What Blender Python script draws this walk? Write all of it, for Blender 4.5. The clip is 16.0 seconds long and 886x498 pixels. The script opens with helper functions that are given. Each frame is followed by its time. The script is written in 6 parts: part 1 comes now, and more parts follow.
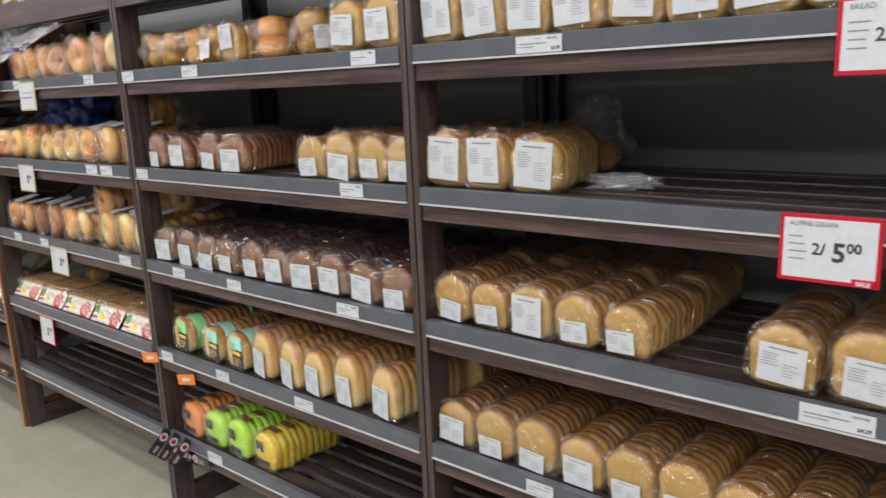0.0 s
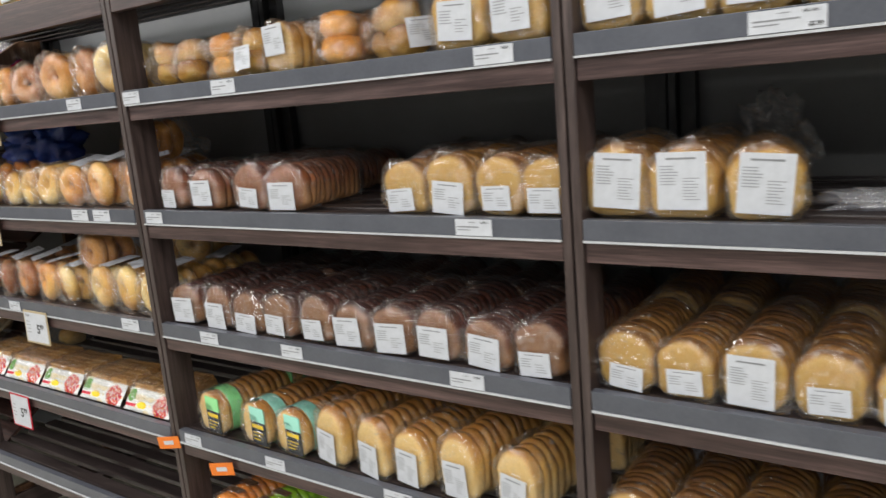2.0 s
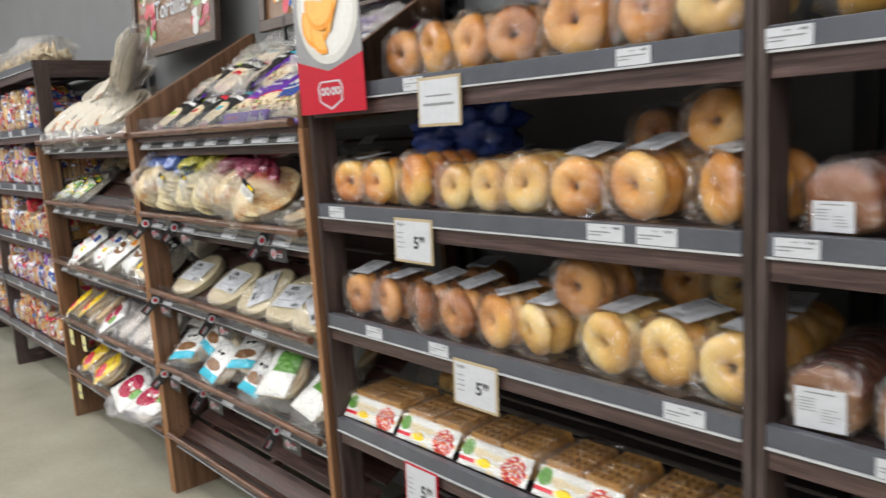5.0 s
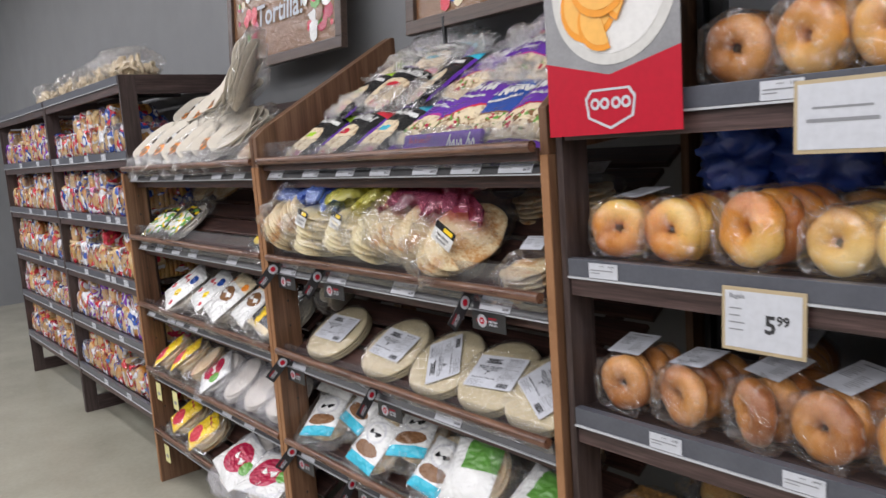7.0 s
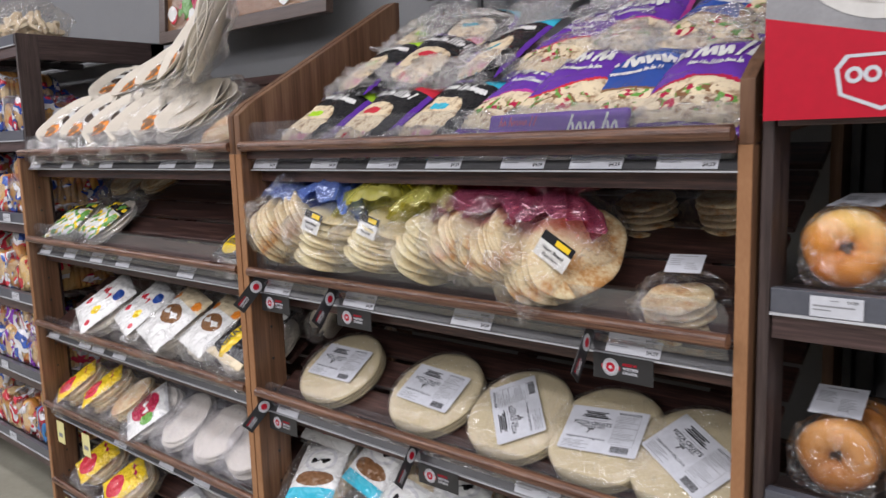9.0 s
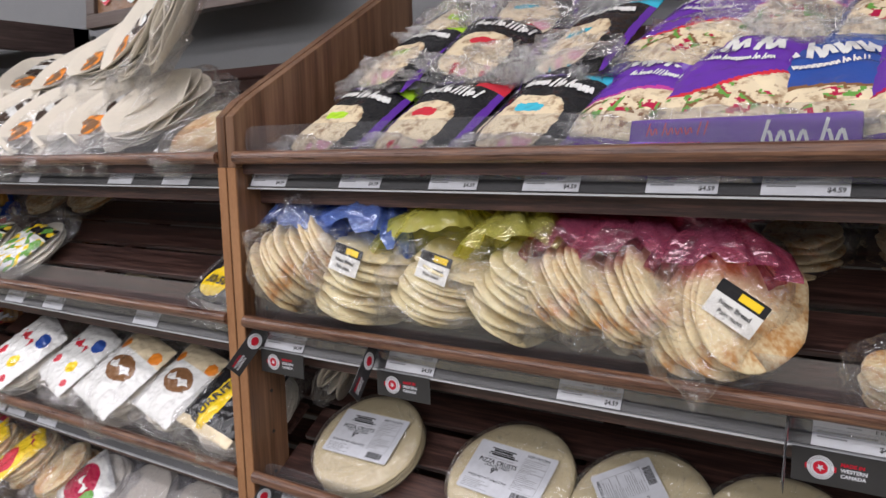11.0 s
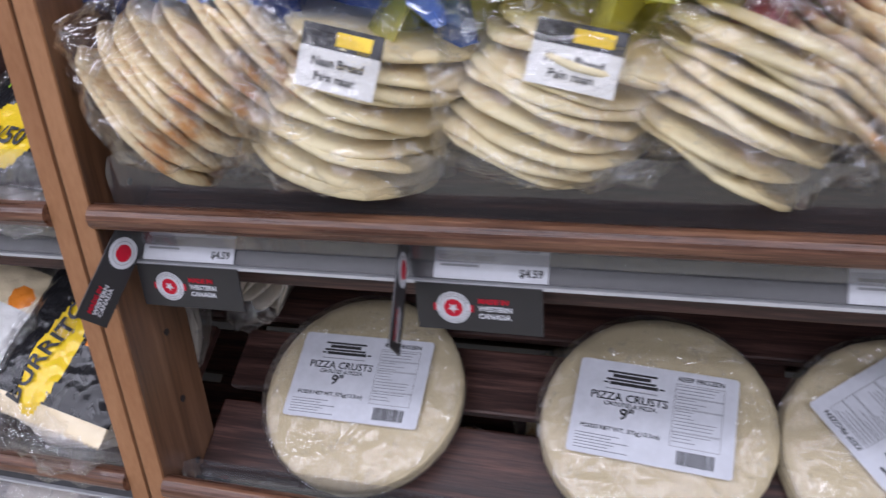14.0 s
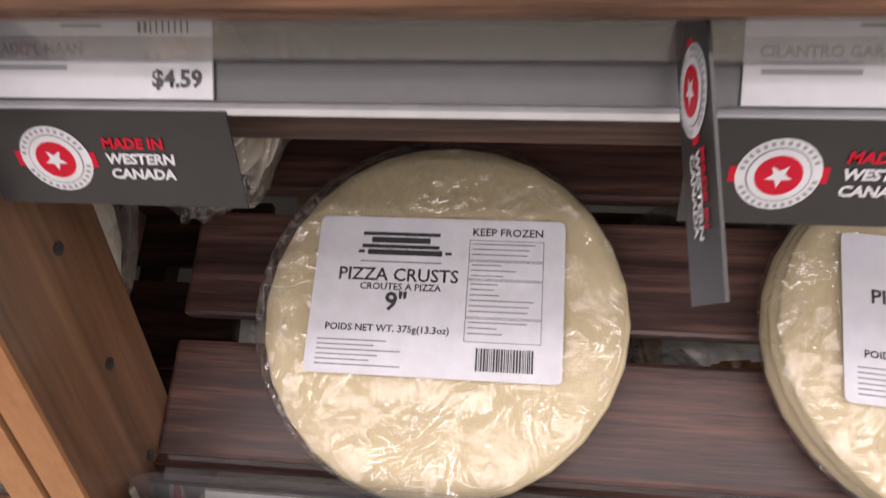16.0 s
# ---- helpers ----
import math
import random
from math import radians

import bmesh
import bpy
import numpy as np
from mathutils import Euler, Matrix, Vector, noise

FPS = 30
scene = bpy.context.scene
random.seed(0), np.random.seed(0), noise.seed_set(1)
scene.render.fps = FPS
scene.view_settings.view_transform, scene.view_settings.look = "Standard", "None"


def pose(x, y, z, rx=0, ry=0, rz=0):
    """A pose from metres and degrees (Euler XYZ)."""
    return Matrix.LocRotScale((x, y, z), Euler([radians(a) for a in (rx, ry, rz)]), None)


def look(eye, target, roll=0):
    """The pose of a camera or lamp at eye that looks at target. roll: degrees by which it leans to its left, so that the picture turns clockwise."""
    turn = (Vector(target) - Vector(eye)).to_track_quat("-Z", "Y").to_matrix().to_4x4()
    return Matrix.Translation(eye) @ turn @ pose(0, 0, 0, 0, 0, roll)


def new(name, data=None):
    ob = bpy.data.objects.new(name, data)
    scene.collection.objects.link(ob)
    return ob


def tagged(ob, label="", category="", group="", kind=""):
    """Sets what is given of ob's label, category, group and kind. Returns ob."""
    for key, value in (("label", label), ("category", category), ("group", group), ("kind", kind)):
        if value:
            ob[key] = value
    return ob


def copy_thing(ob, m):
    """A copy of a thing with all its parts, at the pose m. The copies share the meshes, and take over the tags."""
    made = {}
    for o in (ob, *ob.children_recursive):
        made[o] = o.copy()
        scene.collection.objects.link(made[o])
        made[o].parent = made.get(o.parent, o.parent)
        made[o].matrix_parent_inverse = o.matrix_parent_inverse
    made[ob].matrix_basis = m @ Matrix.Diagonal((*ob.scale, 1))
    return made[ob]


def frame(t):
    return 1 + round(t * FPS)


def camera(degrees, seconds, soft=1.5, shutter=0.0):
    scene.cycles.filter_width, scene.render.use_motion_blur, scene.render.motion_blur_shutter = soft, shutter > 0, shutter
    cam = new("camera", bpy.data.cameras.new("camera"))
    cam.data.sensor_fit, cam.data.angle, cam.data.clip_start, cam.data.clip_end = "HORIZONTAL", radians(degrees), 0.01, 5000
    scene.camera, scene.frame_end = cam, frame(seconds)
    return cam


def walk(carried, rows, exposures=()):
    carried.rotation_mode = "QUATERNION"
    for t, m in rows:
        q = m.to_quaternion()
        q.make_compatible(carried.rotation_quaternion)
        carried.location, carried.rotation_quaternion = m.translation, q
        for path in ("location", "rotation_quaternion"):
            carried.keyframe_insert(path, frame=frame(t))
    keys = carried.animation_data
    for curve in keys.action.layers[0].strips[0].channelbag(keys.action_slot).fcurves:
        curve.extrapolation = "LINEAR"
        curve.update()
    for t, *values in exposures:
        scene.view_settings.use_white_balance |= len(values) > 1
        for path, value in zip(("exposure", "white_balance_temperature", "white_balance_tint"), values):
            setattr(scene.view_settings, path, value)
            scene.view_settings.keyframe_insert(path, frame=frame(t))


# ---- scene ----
cam = camera(60.0, 16.0, shutter=0.4)
PATH = [
    (0, (-0.143, 0.022, 1.517), (-1.415, 1.507, 1.096), -2.5),
    (0.5, (-0.265, -0.008, 1.52), (-1.566, 1.46, 1.131), -3.7),
    (1, (-0.446, 0.025, 1.519), (-1.729, 1.514, 1.149), -5.5),
    (1.5, (-0.563, 0.076, 1.514), (-1.768, 1.622, 1.116), -5.4),
    (2, (-0.753, 0.102, 1.522), (-1.89, 1.7, 1.129), -5.0),
    (2.5, (-0.946, 0.107, 1.503), (-2.148, 1.661, 1.13), -3.7),
    (3, (-1.158, 0.178, 1.498), (-2.42, 1.685, 1.13), -3.7),
    (3.5, (-1.402, 0.194, 1.486), (-2.75, 1.62, 1.102), -2.1),
    (4, (-1.655, 0.194, 1.5), (-3.008, 1.618, 1.121), -1.6),
    (4.5, (-1.829, 0.146, 1.492), (-3.232, 1.527, 1.138), -2.1),
    (5, (-2.036, 0.155, 1.489), (-3.521, 1.455, 1.166), -3.6),
    (5.2, (-2.136, 0.143, 1.49), (-3.652, 1.407, 1.172), -4.0),
    (7.3, (-2.932, 0.143, 1.544), (-4.466, 1.399, 1.283), -3.9),
    (7.5, (-2.989, 0.16, 1.533), (-4.511, 1.433, 1.283), -3.1),
    (8, (-3.176, 0.153, 1.528), (-4.642, 1.491, 1.285), -1.8),
    (8.5, (-3.381, 0.129, 1.527), (-4.734, 1.578, 1.263), -1.3),
    (9, (-3.514, 0.152, 1.522), (-4.811, 1.648, 1.238), -1.8),
    (9.5, (-3.68, 0.223, 1.536), (-4.965, 1.728, 1.244), -2.3),
    (9.7, (-3.732, 0.241, 1.52), (-5.01, 1.752, 1.233), -2.0),
    (11.8, (-4.148, 0.368, 1.55), (-5.042, 2.129, 1.234), -2.0),
    (12, (-4.173, 0.411, 1.54), (-5.015, 2.194, 1.202), -2.2),
    (12.5, (-4.274, 0.56, 1.53), (-5.041, 2.365, 1.14), -2.4),
    (13, (-4.379, 0.672, 1.518), (-5.116, 2.46, 1.007), -1.8),
    (13.2, (-4.42, 0.712, 1.498), (-5.182, 2.437, 0.832), -2.7),
    (13.5, (-4.475, 0.719, 1.46), (-5.159, 2.425, 0.671), -4.4),
    (14, (-4.629, 0.737, 1.439), (-5.197, 2.48, 0.64), -4.4),
    (14.5, (-4.758, 0.781, 1.444), (-5.218, 2.51, 0.55), -3.1),
    (15, (-4.83, 0.916, 1.39), (-5.215, 2.582, 0.353), -4.4),
    (15.5, (-4.872, 1.006, 1.329), (-5.176, 2.624, 0.194), -4.2),
    (16, (-4.895, 1.046, 1.282), (-5.14, 2.616, 0.068), -3.4),
]
walk(cam, [(t, look(eye, target, roll)) for t, eye, target, roll in PATH], [(0.0, -0.05, 6250, 10), (5.0, -0.05, 6250, 10), (7.5, -0.25, 6000, 17), (12.0, -0.19, 6100, 19), (14.0, -0.24, 5550, 23), (15.0, -0.08, 5600, 24), (15.5, 0.04, 6050, 24), (16.0, 0.2, 6600, 25)])

# ---- light ----
world = bpy.data.worlds.new("store_air")
scene.world = world
world.use_nodes = True
world.node_tree.nodes["Background"].inputs[0].default_value = (0.9, 0.95, 1.0, 1)
world.node_tree.nodes["Background"].inputs[1].default_value = 0.0
CEIL = 3.7
LAMP_ROWS = (0.05, -1.15, -2.35, -3.55, -4.75)
LAMP_SPOTS = (-8.8, 0.0)
LAMP_POWER = 97


def strip_lamp(x, y, length):
    data = bpy.data.lights.new("strip_lamp", "AREA")
    data.shape, data.size, data.size_y = "RECTANGLE", length, 0.32
    data.energy, data.color = LAMP_POWER * length / 8.6, (1.0, 0.972, 0.925)
    ob = new("strip_lamp", data)
    ob.matrix_world = pose(x, y, CEIL - 0.115)
    return ob


for lamp_y in LAMP_ROWS:
    for lamp_x in LAMP_SPOTS:
        strip_lamp(lamp_x, lamp_y, 8.6)


# ---- materials ----
def mat(name, rough=0.5, metal=0.0, spec=0.5):
    m = bpy.data.materials.new(name)
    m.use_nodes = True
    b = m.node_tree.nodes["Principled BSDF"]
    b.inputs["Roughness"].default_value, b.inputs["Metallic"].default_value = rough, metal
    b.inputs["Specular IOR Level"].default_value = spec
    return m, m.node_tree, b


def node(tree, kind, **sets):
    n = tree.nodes.new(kind)
    for key, value in sets.items():
        if key == "op":
            n.operation = value
        elif key == "blend":
            n.data_type, n.blend_type = "RGBA", value
        else:
            n.inputs[key].default_value = value
    return n


def ramp(tree, source, stops):
    n = tree.nodes.new("ShaderNodeValToRGB")
    while len(n.color_ramp.elements) < len(stops):
        n.color_ramp.elements.new(0.5)
    for e, (p, c) in zip(n.color_ramp.elements, stops):
        e.position, e.color = p, (*c, 1)
    tree.links.new(source, n.inputs[0])
    return n


def coords(tree, space="Object", scale=(1, 1, 1)):
    tc = tree.nodes.new("ShaderNodeTexCoord")
    mp = tree.nodes.new("ShaderNodeMapping")
    mp.inputs["Scale"].default_value = scale
    tree.links.new(tc.outputs[space], mp.inputs[0])
    return mp.outputs[0]


def bump(tree, b, source, strength, distance=0.01):
    n = tree.nodes.new("ShaderNodeBump")
    n.inputs["Strength"].default_value, n.inputs["Distance"].default_value = strength, distance
    tree.links.new(source, n.inputs["Height"])
    tree.links.new(n.outputs[0], b.inputs["Normal"])
    return n


def noise_of(tree, vec, scale, detail=4.0, rough=0.55):
    n = node(tree, "ShaderNodeTexNoise", Scale=scale, Detail=detail, Roughness=rough)
    tree.links.new(vec, n.inputs["Vector"])
    return n.outputs["Fac"]


def mottled(name, a, c, scale=20.0, rough=0.5, bumpy=0.1, spec=0.5, metal=0.0, stretch=(1, 1, 1), fine=150.0, lo=0.42, hi=0.92):
    """Two tones mixed by noise at two scales, with a little relief."""
    m, t, b = mat(name, rough, metal, spec)
    vec = coords(t, "Object", stretch)
    big, small = noise_of(t, vec, scale), noise_of(t, vec, fine, 2.0)
    mixed = node(t, "ShaderNodeMath", op="MULTIPLY_ADD")
    t.links.new(small, mixed.inputs[0])
    mixed.inputs[1].default_value = 0.35
    t.links.new(big, mixed.inputs[2])
    r = ramp(t, mixed.outputs[0], [(lo, a), (hi, c)])
    t.links.new(r.outputs[0], b.inputs["Base Color"])
    if bumpy:
        bump(t, b, mixed.outputs[0], bumpy, 0.004)
    return m


def wood(name, dark, mid, light, along, rough=0.45, grain=1.0):
    """Wood laminate with long grain; along: 0 for x, 1 for y, 2 for z."""
    m, t, b = mat(name, rough)
    s = [75.0, 75.0, 75.0]
    s[along] = 3.2
    tc = coords(t, "Object", s)
    oi = t.nodes.new("ShaderNodeObjectInfo")
    add = node(t, "ShaderNodeVectorMath", op="ADD")
    sc = node(t, "ShaderNodeVectorMath", op="SCALE")
    comb = t.nodes.new("ShaderNodeCombineXYZ")
    for i in range(3):
        t.links.new(oi.outputs["Random"], comb.inputs[i])
    t.links.new(comb.outputs[0], sc.inputs[0])
    sc.inputs["Scale"].default_value = 37.0
    t.links.new(tc, add.inputs[0])
    t.links.new(sc.outputs[0], add.inputs[1])
    n1 = noise_of(t, add.outputs[0], 1.0 * grain, 6.0, 0.65)
    n2 = noise_of(t, add.outputs[0], 5.0 * grain, 3.0, 0.6)
    mixed = node(t, "ShaderNodeMath", op="MULTIPLY_ADD")
    t.links.new(n2, mixed.inputs[0])
    mixed.inputs[1].default_value = 0.45
    t.links.new(n1, mixed.inputs[2])
    r = ramp(t, mixed.outputs[0], [(0.50, dark), (0.70, mid), (0.92, light)])
    t.links.new(r.outputs[0], b.inputs["Base Color"])
    rr = ramp(t, n1, [(0.3, (rough - 0.08,) * 3), (0.8, (rough + 0.15,) * 3)])
    t.links.new(rr.outputs[0], b.inputs["Roughness"])
    bump(t, b, mixed.outputs[0], 0.12, 0.003)
    return m


def film(name, tint=(1, 1, 1), haze=0.05, rough=0.08, wrinkle=0.5, scale=28.0, gloss=1.0, ior=1.42, sheen=0.05, crease=0.016, most=0.25, white=0.0):
    """Clear packaging film: sees through, with wrinkled gloss and a little milkiness; white: strength of the painted
    glint lines.
    """
    m = bpy.data.materials.new(name)
    m.use_nodes = True
    t = m.node_tree
    t.nodes.clear()
    out = t.nodes.new("ShaderNodeOutputMaterial")
    clear = node(t, "ShaderNodeBsdfTransparent", Color=(*tint, 1))
    shine = node(t, "ShaderNodeBsdfGlossy", Color=(gloss, gloss, gloss, 1), Roughness=rough)
    milk = node(t, "ShaderNodeBsdfDiffuse", Color=(0.75 * tint[0], 0.75 * tint[1], 0.75 * tint[2], 1))
    vec = coords(t, "Object")
    oi = t.nodes.new("ShaderNodeObjectInfo")
    wide, fine = node(t, "ShaderNodeTexNoise", Scale=scale, Detail=3.0, Distortion=1.2), node(t, "ShaderNodeTexNoise", Scale=scale * 3.2, Detail=2.0, Distortion=0.6)
    for n in (wide, fine):
        n.noise_dimensions = "4D"
        t.links.new(vec, n.inputs["Vector"])
        w = node(t, "ShaderNodeMath", op="MULTIPLY")
        w.inputs[1].default_value = 50.0
        t.links.new(oi.outputs["Random"], w.inputs[0])
        t.links.new(w.outputs[0], n.inputs["W"])
    ridge = node(t, "ShaderNodeMath", op="MULTIPLY_ADD")
    t.links.new(fine.outputs["Fac"], ridge.inputs[0])
    ridge.inputs[1].default_value = 0.16
    t.links.new(wide.outputs["Fac"], ridge.inputs[2])
    bp = node(t, "ShaderNodeBump", Strength=wrinkle, Distance=crease)
    t.links.new(ridge.outputs[0], bp.inputs["Height"])
    t.links.new(bp.outputs[0], shine.inputs["Normal"])
    lw = node(t, "ShaderNodeFresnel", IOR=ior)
    both = node(t, "ShaderNodeMixShader", Fac=haze)
    # whitened crease lines, painted in to stand for glints on the film
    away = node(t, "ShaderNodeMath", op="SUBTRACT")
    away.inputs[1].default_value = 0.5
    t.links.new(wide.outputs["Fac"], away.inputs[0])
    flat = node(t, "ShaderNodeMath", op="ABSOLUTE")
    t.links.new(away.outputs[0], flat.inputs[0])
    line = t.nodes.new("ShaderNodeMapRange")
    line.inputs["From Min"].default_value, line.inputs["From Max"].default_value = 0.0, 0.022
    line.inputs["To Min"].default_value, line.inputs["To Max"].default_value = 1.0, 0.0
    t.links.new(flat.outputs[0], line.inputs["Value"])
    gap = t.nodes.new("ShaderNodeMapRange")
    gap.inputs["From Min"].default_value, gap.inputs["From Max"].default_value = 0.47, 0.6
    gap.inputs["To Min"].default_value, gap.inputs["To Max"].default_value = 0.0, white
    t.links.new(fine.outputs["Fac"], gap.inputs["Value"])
    glints = node(t, "ShaderNodeMath", op="MULTIPLY")
    t.links.new(line.outputs["Result"], glints.inputs[0])
    t.links.new(gap.outputs["Result"], glints.inputs[1])
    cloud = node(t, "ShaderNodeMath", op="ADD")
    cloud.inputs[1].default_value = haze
    t.links.new(glints.outputs[0], cloud.inputs[0])
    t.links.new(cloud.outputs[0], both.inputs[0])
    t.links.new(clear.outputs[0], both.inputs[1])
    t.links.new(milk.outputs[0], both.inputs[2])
    top = t.nodes.new("ShaderNodeMixShader")
    more = node(t, "ShaderNodeMath", op="ADD")
    more.inputs[1].default_value = sheen
    t.links.new(lw.outputs[0], more.inputs[0])
    least = node(t, "ShaderNodeMath", op="MINIMUM")
    least.inputs[1].default_value = most
    t.links.new(more.outputs[0], least.inputs[0])
    t.links.new(least.outputs[0], top.inputs[0])
    t.links.new(both.outputs[0], top.inputs[1])
    t.links.new(shine.outputs[0], top.inputs[2])
    t.links.new(top.outputs[0], out.inputs[0])
    return m


def plain(name, colour, rough=0.45, spec=0.5, metal=0.0):
    m, t, b = mat(name, rough, metal, spec)
    lo = tuple(0.9 * c for c in colour)
    vec = coords(t, "Object")
    r = ramp(t, noise_of(t, vec, 60.0), [(0.35, lo), (0.7, colour)])
    t.links.new(r.outputs[0], b.inputs["Base Color"])
    return m


ESPRESSO_X = wood("espresso_wood_x", (0.02, 0.011, 0.0105), (0.052, 0.03, 0.028), (0.115, 0.07, 0.064), 0, 0.36, 0.7)
ESPRESSO_Y = wood("espresso_wood_y", (0.022, 0.013, 0.012), (0.045, 0.029, 0.027), (0.09, 0.06, 0.055), 1, 0.42)
ESPRESSO_Z = wood("espresso_wood_z", (0.022, 0.014, 0.013), (0.05, 0.034, 0.031), (0.09, 0.064, 0.058), 2, 0.42)
SLAT = wood("dark_slat", (0.012, 0.009, 0.009), (0.028, 0.02, 0.019), (0.06, 0.045, 0.042), 0, 0.38)
WALNUT_X = wood("walnut_rail", (0.028, 0.012, 0.008), (0.095, 0.043, 0.025), (0.22, 0.11, 0.062), 0, 0.3, 1.6)
WALNUT_Z = wood("walnut_post", (0.06, 0.029, 0.015), (0.135, 0.068, 0.036), (0.225, 0.125, 0.07), 2, 0.36, 0.35)
MAHOGANY = wood("mahogany_slat", (0.012, 0.006, 0.005), (0.04, 0.018, 0.0145), (0.105, 0.05, 0.038), 0, 0.42, 1.5)
EDGE = mottled("raw_edge", (0.23, 0.105, 0.044), (0.36, 0.19, 0.09), 9.0, 0.6, 0.35, 0.3, stretch=(1, 1, 0.35), fine=260.0)
STRIP = mottled("grey_price_strip", (0.068, 0.072, 0.088), (0.1, 0.105, 0.125), 8, 0.28, 0.02)
STRIP_D = mottled("charcoal_price_strip", (0.036, 0.036, 0.038), (0.058, 0.058, 0.061), 8, 0.3, 0.02)
STRIP_LIP = mottled("strip_lip", (0.42, 0.43, 0.45), (0.55, 0.56, 0.58), 30, 0.2, 0.0)
CONCRETE = mottled("polished_concrete", (0.30, 0.285, 0.225), (0.40, 0.385, 0.31), 2.2, 0.24, 0.03, fine=40)
WALL = mottled("grey_wall_paint", (0.20, 0.205, 0.212), (0.235, 0.24, 0.248), 3, 0.6, 0.05)
BACK = mottled("charcoal_back_panel", (0.17, 0.172, 0.176), (0.205, 0.207, 0.212), 4, 0.55, 0.04)
POST = mottled("black_steel", (0.012, 0.012, 0.013), (0.025, 0.025, 0.027), 20, 0.4, 0.05)
CEILING = mottled("ceiling_white", (0.70, 0.70, 0.69), (0.78, 0.78, 0.77), 2, 0.8, 0.05)
WHITE = plain("white_enamel", (0.75, 0.75, 0.74), 0.4)
PAPER = plain("white_paper", (0.56, 0.575, 0.615), 0.45)
FINE = plain("fine_print", (0.33, 0.34, 0.36), 0.5)
INK = plain("black_ink", (0.03, 0.03, 0.032), 0.5)
GREY_INK = plain("grey_print", (0.24, 0.245, 0.26), 0.5)
RED = plain("red_print", (0.46, 0.004, 0.022), 0.5, 0.3)
ACRYLIC = film("clear_acrylic", (0.88, 0.89, 0.92), 0.06, 0.03, 0.02, 6.0, 1.0, 1.5, 0.06, 0.055, 0.6)


# ---- mesh helpers ----
def part(name, bm, material, parent=None, label=""):
    me = bpy.data.meshes.new(name)
    bm.to_mesh(me)
    bm.free()
    for m in material if isinstance(material, (list, tuple)) else (material,):
        me.materials.append(m)
    ob = new(name, me)
    if parent is not None:
        ob.parent = parent
    if label:
        tagged(ob, label)
    return ob


def share(name, me, parent, at=None):
    ob = new(name, me)
    ob.parent = parent
    if at is not None:
        ob.matrix_basis = at
    return ob


def thing(name, m, label, category, group="", kind=""):
    ob = new(name)
    ob.empty_display_size = 0.05
    ob.matrix_basis = m
    return tagged(ob, label, category, group, kind)


def add_box(bm, lo, hi, bevel=0.0, index=0):
    made = bmesh.ops.create_cube(bm, size=1.0)["verts"]
    for v in made:
        v.co = Vector([(lo[i] + hi[i]) / 2 + v.co[i] * (hi[i] - lo[i]) for i in range(3)])
    faces = {f for v in made for f in v.link_faces}
    for f in faces:
        f.material_index = index
    if bevel:
        edges = list({e for f in faces for e in f.edges})
        out = bmesh.ops.bevel(bm, geom=edges, offset=bevel, segments=2, affect="EDGES", profile=0.6)
        for f in out["faces"]:
            f.material_index = index
    return bm


def box(lo, hi, bevel=0.0):
    return add_box(bmesh.new(), lo, hi, bevel)


def prism(outline, depth, axis="x", bevel=0.0, start=0.0):
    """Outline in the two other axes, pushed along axis from start by depth."""
    bm = bmesh.new()
    put = {"x": lambda a, b, d: (d, a, b), "y": lambda a, b, d: (a, d, b), "z": lambda a, b, d: (a, b, d)}[axis]
    lo = [bm.verts.new(put(a, b, start)) for a, b in outline]
    hi = [bm.verts.new(put(a, b, start + depth)) for a, b in outline]
    n = len(outline)
    bm.faces.new(lo)
    bm.faces.new(hi[::-1])
    for i in range(n):
        bm.faces.new((lo[i], lo[(i + 1) % n], hi[(i + 1) % n], hi[i]))
    bmesh.ops.recalc_face_normals(bm, faces=bm.faces)
    if bevel:
        bmesh.ops.bevel(bm, geom=list(bm.edges), offset=bevel, segments=2, affect="EDGES", profile=0.6)
    return bm


def add_quad(bm, x0, x1, z0, z1, y=0.0, index=0):
    """A flat upright patch that faces -y."""
    f = bm.faces.new([bm.verts.new(p) for p in ((x0, y, z0), (x1, y, z0), (x1, y, z1), (x0, y, z1))])
    f.material_index = index
    return f


def text_into(bm, words, x, z, size, index, y=0.0, align="LEFT", bold=0.0, slant=0.0):
    """Lettering as flat faces, upright, facing -y, with its base line at z."""
    cu = bpy.data.curves.new("lettering", "FONT")
    cu.body, cu.size, cu.align_x, cu.offset, cu.shear = words, size, align, bold, slant
    cu.resolution_u = 2
    ob = bpy.data.objects.new("lettering", cu)
    scene.collection.objects.link(ob)
    deps = bpy.context.evaluated_depsgraph_get()
    me = bpy.data.meshes.new_from_object(ob.evaluated_get(deps))
    me.transform(Matrix(((1, 0, 0, x), (0, 0, -1, y), (0, 1, 0, z), (0, 0, 0, 1))))
    before = len(bm.faces)
    bm.from_mesh(me)
    bm.faces.ensure_lookup_table()
    for f in bm.faces[before:]:
        f.material_index = index
    bpy.data.objects.remove(ob)
    bpy.data.curves.remove(cu)
    bpy.data.meshes.remove(me)


